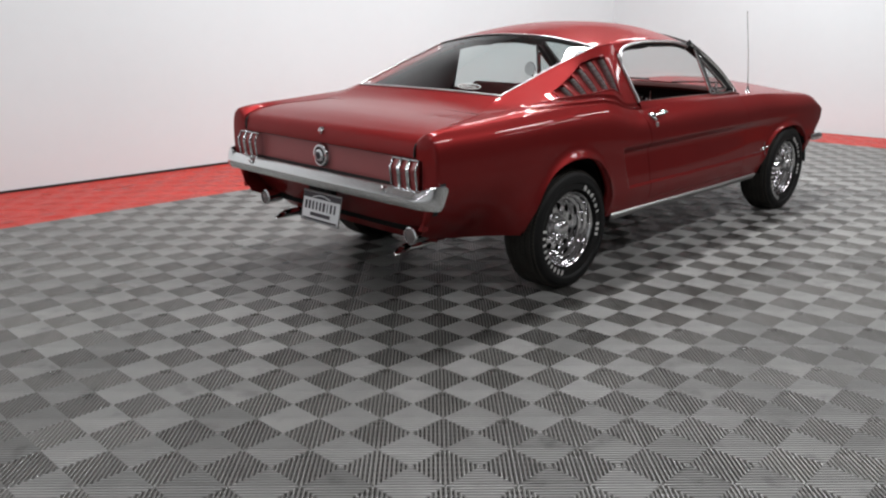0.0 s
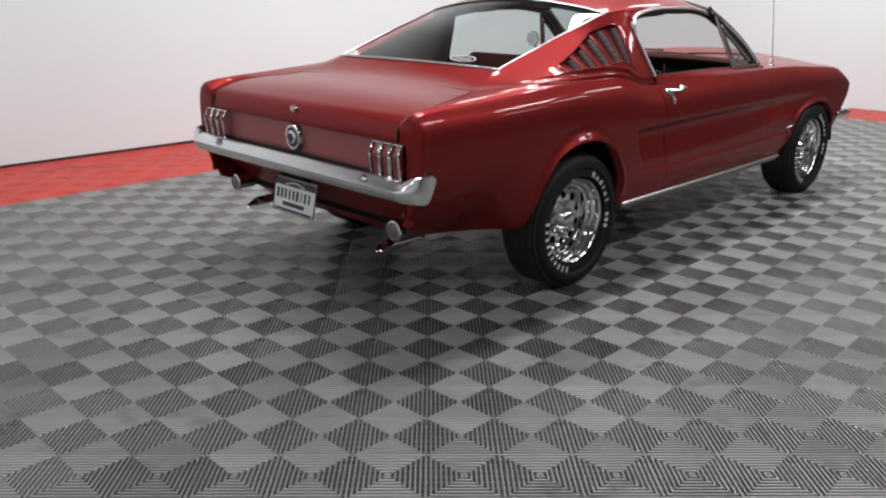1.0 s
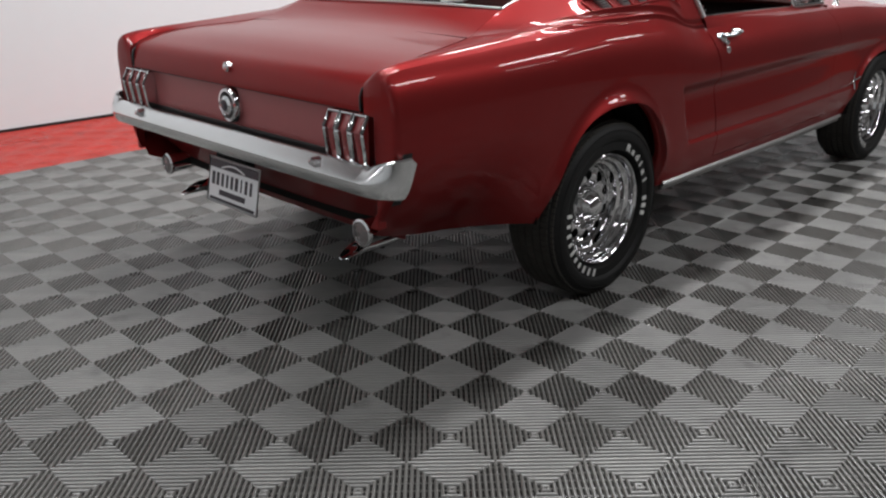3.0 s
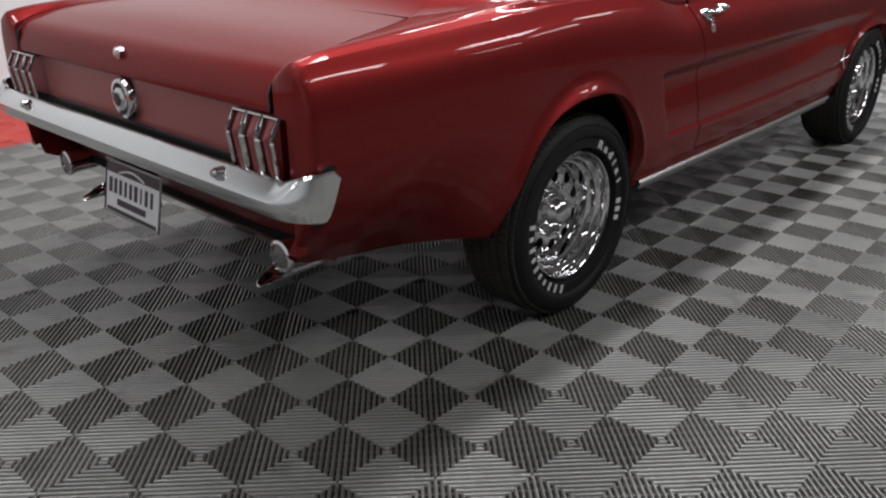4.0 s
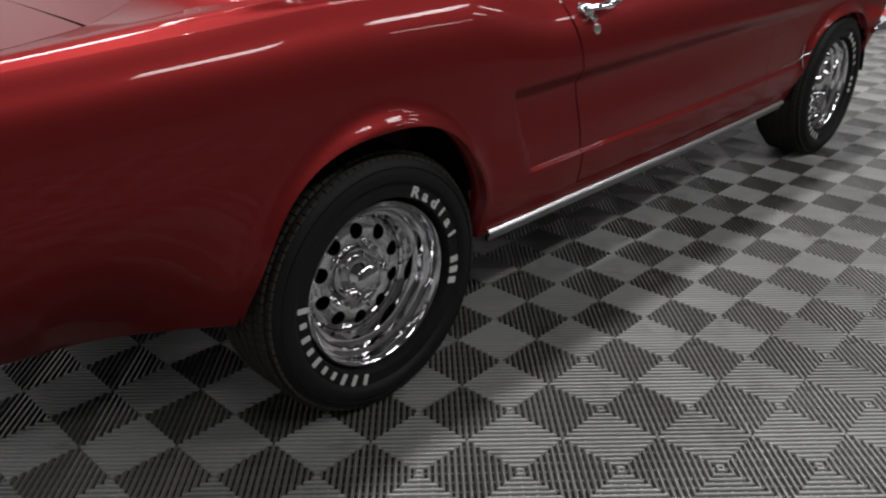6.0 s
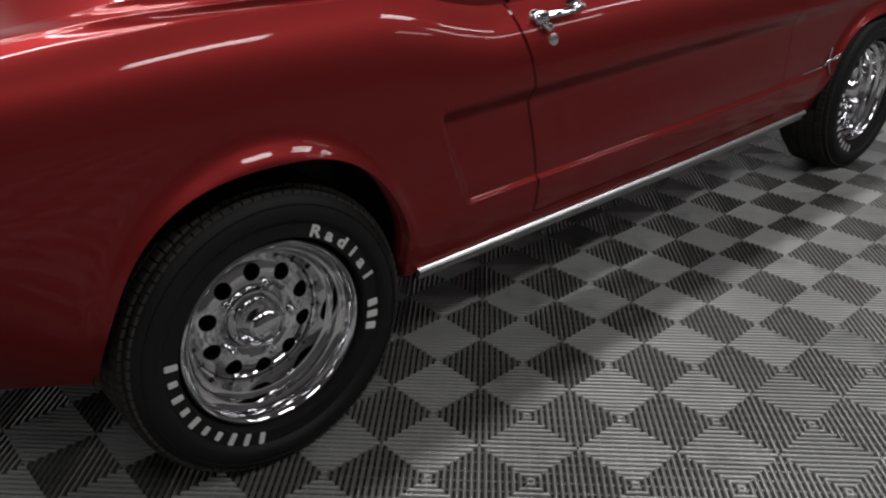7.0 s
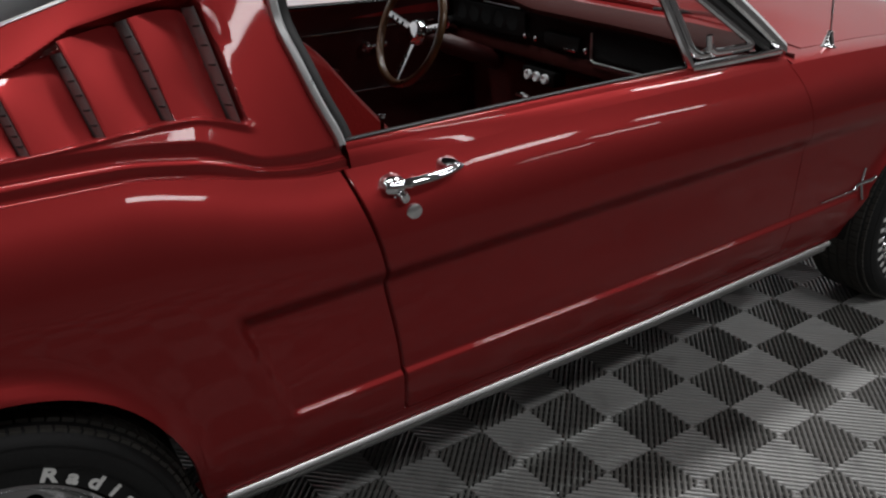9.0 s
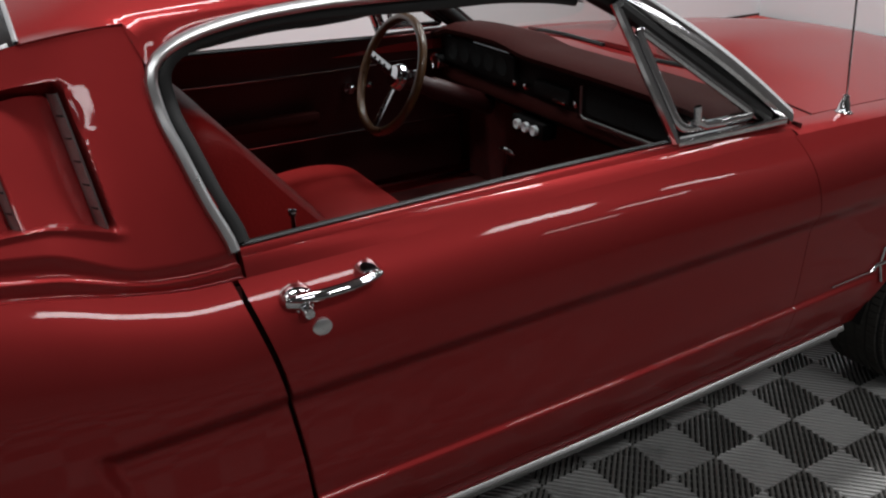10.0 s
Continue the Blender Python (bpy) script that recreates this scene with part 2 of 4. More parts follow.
def merge(*bms):
    out = bmesh.new()
    for b in bms:
        me = bpy.data.meshes.new("piece")
        b.to_mesh(me)
        out.from_mesh(me)
        bpy.data.meshes.remove(me)
        b.free()
    return out


def mirrored(bm):
    b = bm.copy()
    bmesh.ops.scale(b, vec=(1, -1, 1), verts=b.verts)
    bmesh.ops.reverse_faces(b, faces=b.faces[:])
    return b


def thing(name, at, label, category, group="", kind=""):
    ob = new(name)
    ob.empty_display_size = 0.1
    ob.matrix_basis = Matrix.Translation(Vector(at) * K)
    return tagged(ob, label, category, group, kind)


def part(name, bm, material, parent=None, label="", smooth=True, angle=38):
    """Links a bmesh, drawn in drawing units, as one mesh under a thing or a part."""
    bmesh.ops.scale(bm, vec=(K, K, K), verts=bm.verts)
    me = bpy.data.meshes.new(name)
    bm.to_mesh(me)
    bm.free()
    me.materials.append(material)
    if smooth:
        me.polygons.foreach_set("use_smooth", [True] * len(me.polygons))
        me.set_sharp_from_angle(angle=radians(angle))
    ob = new(name, me)
    if parent:
        ob.parent = parent
        if parent.type == "EMPTY":
            ob.matrix_parent_inverse = parent.matrix_basis.inverted()
    if label:
        ob["label"] = label
    return ob


def both(name, bm, material, parent, label=""):
    """The same piece on the right side and, mirrored, on the left."""
    m = mirrored(bm)
    return part(name, bm, material, parent, label), part(name, m, material, parent, label)


# ---- the hall ----
WX, WY, X0, Y0 = 7.93, 4.10, -7.4, -7.4


def room_part(name, bm, material, label, kind="structure"):
    bmesh.ops.transform(bm, matrix=ROOM, verts=bm.verts)
    return tagged(part(name, bm, material, None, smooth=False), label, name.split("_")[0], kind=kind)


room_part("wall_left", box(X0 - 0.2, WX, WY, WY + 0.2, -0.03, CEIL), M_WALL, "smooth white painted plaster wall of the hall")
# unseen stretch, added dark so that the flank mirrors no white wall
room_part("wall_front_dark", box(WX, WX + 0.2, Y0 - 0.2, -0.6, -0.03, CEIL), M_HALL, "unseen dark grey end wall, added to keep reflections dark")
room_part("wall_front", box(WX, WX + 0.2, -0.6, WY + 0.2, -0.03, CEIL), M_WALL, "smooth white painted end wall of the hall")
# unseen enclosure: right side dark for the flank, back white for the tail
room_part("wall_right", box(X0 - 0.2, WX, Y0 - 0.2, Y0, -0.03, CEIL), M_HALL, "unseen dark grey wall, added to keep reflections dark")
room_part("wall_back", box(X0 - 0.2, X0, Y0, WY, -0.03, CEIL), M_WALL, "unseen white wall, added to brighten the tail")
room_part("ceiling", box(X0 - 0.2, WX + 0.2, Y0 - 0.2, WY + 0.2, CEIL, CEIL + 0.15), M_CEIL, "plain dark grey ceiling of the hall, out of view")
room_part("baseboard", box(X0, WX - 0.001, WY - 0.012, WY - 0.001, -0.03, 0.020), M_BASE,
          "thin black rubber strip along the foot of the wall")
for x, y, _, wide in TUBES:
    p = ROOM @ Vector((x, y, CEIL))
    fx = thing("ceiling_light", p, "white fluorescent batten lamp on the ceiling, out of view", "ceiling light", "ceiling lights")
    part("housing", box(p.x - 0.76, p.x + 0.76, p.y - wide / 2 - 0.02, p.y + wide / 2 + 0.02, p.z - 0.09, p.z, 0.01), M_FIX, fx)

# ---- the car: fastback coupe; x ahead, right side at negative y ----
car = thing("car", (1.1, 0, 0), "glossy dark red classic fastback coupe on a tiled floor", "car")
RX, FX, HUB = -0.108, 2.735, 0.329  # rear and front axle, height of the hubs

W_MAX = curve([(-1.16, .868), (-1.0, .880), (-.7, .893), (-.3, .898), (.3, .898), (.7, .892), (1.3, .882), (1.95, .860), (2.3, .848), (2.8, .842), (3.2, .822), (3.46, .79)])
R_Y = curve([(-1.16, .822), (-1.0, .829), (-.5, .832), (0, .834), (.3, .832), (.43, .828), (.55, .824), (1.0, .818), (1.5, .802), (1.95, .776), (2.3, .772), (2.76, .764), (3.2, .760), (3.46, .745)])
R_Z = curve([(-1.16, .925), (-1.06, .938), (-.97, .945), (-.8, .955), (-.5, .972), (-.1, .991), (.20, .990), (.32, .973), (.43, .948), (.54, .931), (.64, .930), (1.2, .938), (1.95, .930), (2.3, .925), (2.76, .902), (3.1, .880), (3.25, .861), (3.38, .822), (3.46, .775)])
B_YZ = curve([(-1.16, .765, .908), (-1.06, .768, .943), (-.95, .765, .955), (-.8, .75, .967), (-.45, .74, 1.0), (-.25, .775, 1.028), (0, .798, 1.04), (.16, .803, 1.043), (.33, .806, 1.028), (.46, .808, .974), (.54, .806, .968), (.62, .802, .974)])
T_YZ = curve([(-1.16, .722, .888), (-1.10, .738, .910), (-1.05, .750, .925), (-1.0, .744, .937), (-.9, .724, .951), (-.8, .70, .960), (-.7, .668, .966), (-.6, .635, .976), (-.48, .594, 1.010), (-.40, .586, 1.044), (-.2, .596, 1.112), (0, .606, 1.178), (.2, .618, 1.238), (.37, .632, 1.288), (.5, .650, 1.306), (.62, .656, 1.316)])
ROCKER = .345


def arch(x, xc, a, zb, top, p=2.5):
    t = abs((x - xc) / a)
    return zb + (top - zb) * (1 - t ** p) ** (1 / 2.1) if t < 1 else None


REAR_ARCH, FRONT_ARCH = (-.115, .352, ROCKER, .727), (2.695, .405, ROCKER, .668)
Z_UNDER = curve([(-1.16, .470), (-1.04, .425), (-.73, .368), (-.47, .352), (-.46, ROCKER), (3.09, ROCKER), (3.2, .42), (3.46, .47)])


def z_bot(x):
    for a in (REAR_ARCH, FRONT_ARCH):
        z = arch(x, *a)
        if z is not None:
            return max(z, Z_UNDER(x))
    return Z_UNDER(x)


def step(a, b, v):
    u = min(max((v - a) / (b - a), 0), 1)
    return u * u * (3 - 2 * u)


COVE = curve([(.2, .032), (1.0, .030), (1.6, .024), (2.0, .017), (2.4, .009), (3.0, 0)])


def side(x, z):
    """Half the width of the body at x and the height z."""
    w, ry, rz = W_MAX(x), R_Y(x), R_Z(x)
    out = w
    if z > .74:
        out = w - (w - ry) * (min(1, (z - .74) / (rz - .74))) ** (4.4 - .8 * step(-.6, -.1, x) - .5 * step(-.15, .2, x) - .4 * step(.2, .62, x))
    else:
        # the flank tucks under, most behind the rear wheel
        k = step(-.80, -.34, x)
        low = (.74 - z) / .36
        out = w - k * (.006 * low ** 1.4 + .030 * (max(0, .50 - z) / .155) ** 1.8) - (1 - k) * .200 * low ** 1.85
    # the long scooped panel in the flank
    zu = .738 + .012 * min(max((x - .3) / 1.0, 0), 1)
    rear = .33 + (.735 - z) * .36
    m = step(rear - .008, rear + .017, x)
    deep = COVE(x)
    ledge = min(.7, .0112 / max(deep, .001))
    out -= deep * m * (1 - step(zu - .050, zu + .004, z)) * step(.488, .503, z) * (ledge + (1 - ledge) * step(.52, .69, z))
    # rolled lips of the wheel openings
    for xc, a, zb, top in (REAR_ARCH, FRONT_ARCH):
        if z > zb - .02:
            d = math.hypot((x - xc) / a, max(0, z - .33) / (top - .33)) - 1
            if d > -.25:
                out += .029 * math.exp(-(d / .085) ** 2) * step(.36, .56, z)
    return out


LEVELS = [ROCKER, .355, .37, .395, .43, .455, .470, .478, .484, .487, .490, .493, .496, .499, .502, .506, .512, .52, .56, .60, .65, .67, .682, .69, .697, .703, .708, .713, .718, .726, .732, .738, .744, .750, .756, .768, .79, .82, .85, .875, .895, .91, .92, .928, 1.0]


def columns(x0, x1):
    xs = set(round(v, 4) for v in np.arange(x0, x1, .022))
    for xc, a, *_ in (REAR_ARCH, FRONT_ARCH):
        xs |= {round(xc - a * math.cos(math.pi * i / 44), 4) for i in range(45)}
    xs |= {round(v, 4) for v in np.arange(.31, .46, .0055)}
    for xc, a, *_ in (REAR_ARCH, FRONT_ARCH):
        xs |= {round(v, 4) for e in (xc - a - .11, xc + a) for v in np.arange(e, e + .11, .0065)}
    xs |= {x0, x1}
    out = []
    for x in sorted(x for x in xs if x0 <= x <= x1):
        if not out or x - out[-1] > .004 or x == x1:
            out.append(x)
    return out


def flank(x0, x1, low=None, f0=None, f1=None):
    """One outer panel between two upright edges, which may lean (f0, f1: x by height), with turned-in edges."""
    rows = []
    xs = columns(x0, x1)
    for k, lv in enumerate(LEVELS):
        row = []
        for x in xs:
            xx = x
            u = (x - x0) / (x1 - x0)
            for _ in range(3):
                top = R_Z(xx)
                bot = z_bot(xx) if low is None else max(low, z_bot(xx))
                m = 1 - step(.24, .32, x) + step(2.2, 2.29, x) if low is None else 0
                even = bot + (top - bot) * (lv - ROCKER) / (1.0 - ROCKER)
                z = m * even + (1 - m) * max(min(lv, top - (1.0 - lv) * .02) if lv < 1 else top, bot)
                xx = x
                if f0:
                    xx += (f0(z) - x0) * (1 - u)
                if f1:
                    xx += (f1(z) - x1) * (u if x1 < 3 else max(0, (x - 3.1) / (x1 - 3.1)))
            row.append((xx, -side(xx, z), z))
        rows.append(row)
    rows.insert(0, [(p[0], p[1] + .055, p[2] + .004) for p in rows[0]])
    for r in rows:
        if f0:
            r.insert(0, (r[0][0] + .002, r[0][1] + .035, r[0][2]))
        r.append((r[-1][0] - .002, r[-1][1] + .035, r[-1][2]))
    return sheet(rows)


GAP_R = curve([(.34, .674), (.40, .670), (.60, .655), (.78, .626), (.90, .594), (1.0, .566)])  # rear door gap, x by height
GAP_F = curve([(.34, 1.945), (.40, 1.948), (.56, 1.962), (.74, 1.974), (.85, 1.958), (1.0, 1.92)])
G = .0052


def true_normals(*obs):
    """Shades a flank by the slope of the drawn body side, so that reflections run clean over it."""
    e = .0015
    for ob in obs:
        out = []
        for v in ob.data.vertices:
            x, y, z = v.co / K
            if abs(abs(y) - side(x, z)) > .0008:
                out.append(v.normal.copy())
                continue
            up = min(z + e, R_Z(x) - 1e-4)
            n = Vector((-(side(x + e, up) - side(x - e, up)) / (2 * e), math.copysign(1, y), -(side(x, up) - side(x, up - 2 * e)) / (2 * e))).normalized()
            out.append(n if n.dot(v.normal) > 0 else -n)
        ob.data.normals_split_custom_set_from_vertices(out)


true_normals(*both("quarter_panel", flank(-1.110, .62, f1=lambda z: GAP_R(z) - G), M_PAINT, car))
door_r = part("door", flank(.62, 1.95, low=.395, f0=lambda z: GAP_R(z) + G, f1=lambda z: GAP_F(z) - .0018), M_PAINT, car, "red door with chrome pull handle, window wound down")
bm = flank(.62, 1.95, low=.395, f0=lambda z: GAP_R(z) + G, f1=lambda z: GAP_F(z) - G)
door_l = part("door", mirrored(bm), M_PAINT, car)
bm.free()
true_normals(door_r, door_l)
NOSE = curve([(.34, 3.12), (.45, 3.16), (.55, 3.29), (.60, 3.36), (.68, 3.45), (.75, 3.46), (.9, 3.46)])
true_normals(*both("front_fender", flank(1.95, 3.46, f0=lambda z: GAP_F(z) + .0018, f1=NOSE), M_PAINT, car))


def rocker():
    rows = []
    for z, dy in ((.32, .10), (.338, .03), (.345, 0), (.37, 0), (.392, 0), (.394, .02)):
        rows.append([(x, -side(x, max(z, .346)) + dy, z) for x in lin(.24, 2.29, 60)])
    return sheet(rows)


both("rocker_panel", rocker(), M_PAINT, car)
both("rocker_moulding", ribbon([(x, -side(x, .360) + .001, .347 - .008 * step(.5, 2.3, x)) for x in lin(.275, 2.225, 50)], .020, .012, (0, -.80, .6)), M_TRIM, car, "bright metal strip along the sill")
# lower half of the same strip, in duller metal to paint its shaded underside
both("rocker_flange", ribbon([(x, -side(x, .350) + .004, .330 - .008 * step(.5, 2.3, x)) for x in lin(.280, 2.220, 50)], .020, .008, (0, -1, -.1)), M_STEEL, car, "darker lower half of the sill strip")


# upper rear: shelf, buttress and the deck strip beside the boot lid
def upper(x, v):
    """From the shoulder (v 0) over the shelf (v 0.35) up to the window or boot lid edge (v 1)."""
    r, b, t = (R_Y(x), R_Z(x)), B_YZ(x), T_YZ(x)
    if v < .35:
        u = v / .35
        sag = .0085 * abs(math.sin(2 * math.pi * u ** .85)) * step(-.62, -.1, x)
        bulge = .010 * math.sin(math.pi * u) * (1 - step(-.5, 0, x))
        return r[0] + (b[0] - r[0]) * u - .6 * sag, r[1] + (b[1] - r[1]) * (u ** 1.1) - .75 * sag + bulge
    u = (v - .35) / .65
    swell = .016 * math.sin(math.pi * u) * step(-.45, .1, x) * (1 - .9 * step(.0, .58, x))
    return b[0] + (t[0] - b[0]) * u + swell, b[1] + (t[1] - b[1]) * u + swell * .4


WIN_R = curve([(0, .604), (.35, .592), (.5, .567), (.65, .545), (.74, .532), (.85, .527), (.93, .530), (1.0, .545)])  # rear edge of the side window by v
LV = [0, .05, .12, .2, .28, .33, .37, .42, .5, .58, .66, .74, .82, .9, .96, 1.0]
L_X0, L_X1 = -.135, .425  # vent recess, along the car
L_TOP = .835


def l_low(x):
    return .395 + .085 * step(.08, .45, x)


def recess(x, v):
    """How far inside the louvred recess a point of the buttress lies, 0 to 1."""
    low = l_low(x)
    top = min(L_TOP, .515 + (x - L_X0) * .95)
    f = .016
    ax = step(L_X0 - f, L_X0, x) * (1 - step(L_X1 - .06 * (v - .4), L_X1 + f - .06 * (v - .4), x))
    return ax * step(low - .025, low, v) * (1 - step(top, top + .045, v))


def buttress():
    ss = sorted(set(lin(0, 1, 64) + lin(.55, .93, 190)))
    vs = sorted(set(LV + lin(0, .35, 36) + lin(.355, .405, 16) + lin(.41, .95, 60)))
    rows = []
    for v in vs:
        row = []
        for s in ss:
            x0 = -1.110
            x = x0 + (WIN_R(v) - x0) * s
            w = v + (l_low(x) - .395) * step(.345, .40, v) * (1 - step(.42, .80, v))
            y, z = upper(x, w)
            # sunken field with a rolled lip along its foot
            lip = math.exp(-((w - l_low(x) + .028) / .011) ** 2) * step(L_X0 - .05, L_X0, x) * (1 - step(L_X1, L_X1 + .03, x))
            k = .052 * recess(x, w) - .0045 * lip
            row.append((x, -(y - k * .9), z - k * .25))
        rows.append(row)
    rows.append([(p[0], p[1] + (.03 if p[0] > -.46 else .001), p[2] - .03) for p in rows[-1]])
    for v, r in zip(vs + [1.0], rows):
        p, k = r[0], 1 - .12 * v
        r.insert(0, (p[0] - .009 * k, p[1], p[2] - .003))
        r.insert(0, (p[0] - .017 * k, p[1] + .002 * (1 - v), p[2] - .010))
        r.insert(0, (p[0] - .022 * k, p[1] + .010 * (1 - v), p[2] - .024))
        r.insert(0, (p[0] - .022 * k, p[1] + .010 * (1 - v), .86))
        r.insert(0, (p[0] - .022 * k, p[1] + .010 * (1 - v), .81))
        r.append((r[-1][0] - .004, r[-1][1] + .05, r[-1][2]))
    return sheet(rows)


both("buttress", buttress(), M_PAINT, car, "red roof buttress with a sunken vent")


def louvres(sgn):
    """Five blades that dip inwards to the front, each ending in a slotted metal strip that faces back."""
    pitch = (L_X1 - L_X0 + .003) / 5
    for i in range(5):
        xb = L_X0 + i * pitch
        va = l_low(xb + pitch * .7) - .024
        vb = min(L_TOP, .515 + (xb + .055 - L_X0) * .95) + .008
        skin, strip, slots = [], [], []
        for j in range(13):
            v = va + (vb - va) * j / 12
            lean = -.06 * (v - .4)
            slip = (l_low(xb) - l_low(xb + pitch * .7)) * (1 - j / 12)
            line = []
            flare = 1 - .45 * (1 - j / 12) ** 5
            for x, depth in ((xb + lean, .012), (xb + lean + .001, .003), (xb + lean + .004, .0015), (xb + lean + .008, .0028), (xb + lean + .03, .0125), (xb + lean + .06, .0255), (xb + lean + pitch - .016, .0405)):
                y, z = upper(x, v + slip * (1 - min(1, (x - xb - lean) / (pitch * .7))))
                line.append(Vector((x, -(y - depth * flare), z - .2 * depth)))
            skin.append(line)
            y, z = upper(xb + lean + pitch - .013, v)
            y2, z2 = upper(xb + lean + pitch - .001, v)
            a, b = Vector((xb + lean + pitch - .013, -(y - .040), z - .008)), Vector((xb + lean + pitch - .001, -(y2 - .006), z2 - .002))
            strip.append([a, a.lerp(b, .5) + Vector((-.003, -.002, 0)), b, b + Vector((.003, .006, 0))])
            if j in (2, 4, 6, 8, 10):
                o = Vector((-.0022, -.0018, 0))
                slots.append(tube([a.lerp(b, .42) + o * .8, a.lerp(b, .6) + o, a.lerp(b, .90) + o * .3], .0018, 6))
        blade, lip = sheet(skin), sheet(strip)
        if sgn > 0:
            blade, lip, slots = mirrored(blade), mirrored(lip), [mirrored(b) for b in slots]
        ob = part("louvre_blade", blade, M_PAINT, car)
        part("louvre_strip", lip, M_LOUVRE, ob, "dull metal slotted strip of the vent")
        for b in slots:
            part("strip_notch", b, M_BLACK, ob)


louvres(-1)
louvres(1)

# boot lid, deck panel, roof
LID_Z = curve([(-1.128, .824), (-1.122, .86), (-1.105, .898), (-1.08, .914), (-1.0, .935), (-.9, .950), (-.8, .959), (-.7, .965), (-.6, .975), (-.48, 1.010), (-.40, 1.040)])
LID_Y = curve([(-1.13, .713), (-1.05, .742), (-1.0, .736), (-.9, .716), (-.8, .691), (-.7, .659), (-.6, .626)])


def lid():
    rows = []
    xs = [-1.120, -1.128, -1.1285, -1.127, -1.122, -1.115, -1.105, -1.093, -1.08, -1.06, -1.03] + lin(-1.0, -.612, 24)
    zs = [.816, .818, .83, .845, .86, .881, .897, .907, .914, .920, .928] + [LID_Z(x) for x in xs[11:]]
    for x, z in zip(xs, zs):
        w = LID_Y(x)
        rows.append([(x, w * t, z + .012 * (1 - t * t) * step(-1.12, -.9, x)) for t in lin(-1, 1, 41)])
    rows.append([(p[0] + .001, p[1], p[2] - .03) for p in rows[-1]])
    for r in rows:
        r.insert(0, (r[0][0], r[0][1] + .004, r[0][2] - .03))
        r.append((r[-1][0], r[-1][1] - .004, r[-1][2] - .03))
    return sheet(rows, flip=True)


# seal strip in the lid gap, black to paint the shade down in it
both("lid_seal", ribbon([(-1.128, -.7175, .822), (-1.128, -.7185, .86), (-1.122, -.722, .882), (-1.105, -.729, .893)] + [(x, -(LID_Y(x) + T_YZ(x)[0]) / 2, T_YZ(x)[1] - .006) for x in lin(-1.085, -.608, 22)], .010, .003, (-.2, 0, 1)), M_BLACK, car)
boot = part("boot_lid", lid(), M_PAINT, car, "red boot lid with a small chrome lock")


def glass_z(x, y):
    """Height of the rear screen and of the roof at x, y."""
    e = T_YZ(x)
    zc = ROOF_C(x)
    return zc - (zc - e[1]) * min(1.0, abs(y / e[0])) ** 2.2


ROOF_C = curve([(-.62, .985), (-.55, .994), (-.48, 1.014), (-.40, 1.050), (-.2, 1.136), (0, 1.222), (.2, 1.298), (.36, 1.352), (.55, 1.398), (.75, 1.427), (.95, 1.438), (1.15, 1.434), (1.32, 1.416), (1.44, 1.390)])
RAIL = curve([(.3, .625, 1.268), (.37, .632, 1.288), (.5, .650, 1.308), (.62, .657, 1.318), (.9, .657, 1.329), (1.15, .650, 1.324), (1.32, .638, 1.306), (1.44, .62, 1.282), (1.50, .615, 1.27)])
part("deck_panel", sheet([[(x, T_YZ(x)[0] * t * .998, T_YZ(x)[1] + (ROOF_C(x) - T_YZ(x)[1] - .004) * (1 - t * t)) for t in lin(-1, 1, 33)] for x in [-.606, -.59, -.565, -.54, -.51, -.48, -.45, -.42, -.395, -.37]], flip=True), M_PAINT, car)
part("rear_screen", sheet([[(x, T_YZ(x)[0] * t * .99, glass_z(x, T_YZ(x)[0] * t * .99) - .004) for t in lin(-1, 1, 41)] for x in lin(-.395, .368, 28)], flip=True), M_GLASS, car, "large sloping tinted rear window")


def roof_rows(dz=0.0):
    rows = []
    for s in lin(0, 1, 44):
        row = []
        for t in lin(-1, 1, 49):
            front = 1.44 - .03 * t * t
            x = .366 + (front - .366) * s
            ry, rz = RAIL(x)
            zc = ROOF_C(x)
            row.append((x, ry * t, zc - (zc - rz) * abs(t) ** 2.4 - dz))
        rows.append(row)
    return rows


rr = roof_rows()
SKIRT = curve([(.366, .632, 1.284), (.45, .644, 1.296), (.515, .653, 1.300), (.533, .698, 1.232), (.548, .688, 1.256), (.582, .678, 1.275), (.635, .672, 1.291), (.716, .669, 1.303), (.82, .668, 1.311), (1.0, .666, 1.311), (1.15, .661, 1.306), (1.32, .650, 1.288), (1.44, .632, 1.264)])
for r in rr:
    y, z = SKIRT(r[0][0])
    m = (abs(r[0][1]) + y) / 2 + .003
    r.insert(0, (r[0][0], -m, (r[0][2] + z) / 2 + .003))
    r.append((r[-1][0], m, (r[-1][2] + z) / 2 + .003))
    r.insert(0, (r[0][0], -y, z))
    r.append((r[-1][0], y, z))
part("roof", sheet(rr, flip=True), M_PAINT, car)
part("headliner", sheet(roof_rows(.03)), M_HEAD, car)

# bright trim of the rear window
E_PTS = [(x, -T_YZ(x)[0] * .995, T_YZ(x)[1] + .002) for x in lin(-.385, .355, 30)]
both("window_trim", ribbon(E_PTS, .0075, .003, (0, -.6, .8)), M_TRIM, car)
part("window_trim", ribbon([(-.388, T_YZ(-.388)[0] * t, glass_z(-.388, T_YZ(-.388)[0] * t) + .003) for t in lin(-1, 1, 30)], .012, .005, (-.6, 0, .8)), M_TRIM, car)
part("window_trim", ribbon([(.366, T_YZ(.366)[0] * t, glass_z(.366, T_YZ(.366)[0] * t) + .003) for t in lin(-1, 1, 40)], .008, .003, (-.3, 0, 1)), M_TRIM, car)

# side window opening: bright frame, dark seal, A-post, windscreen
SILL = curve([(.60, .802, .974), (.8, .785, .972), (1.2, .757, .968), (1.6, .738, .962), (1.97, .722, .955)])


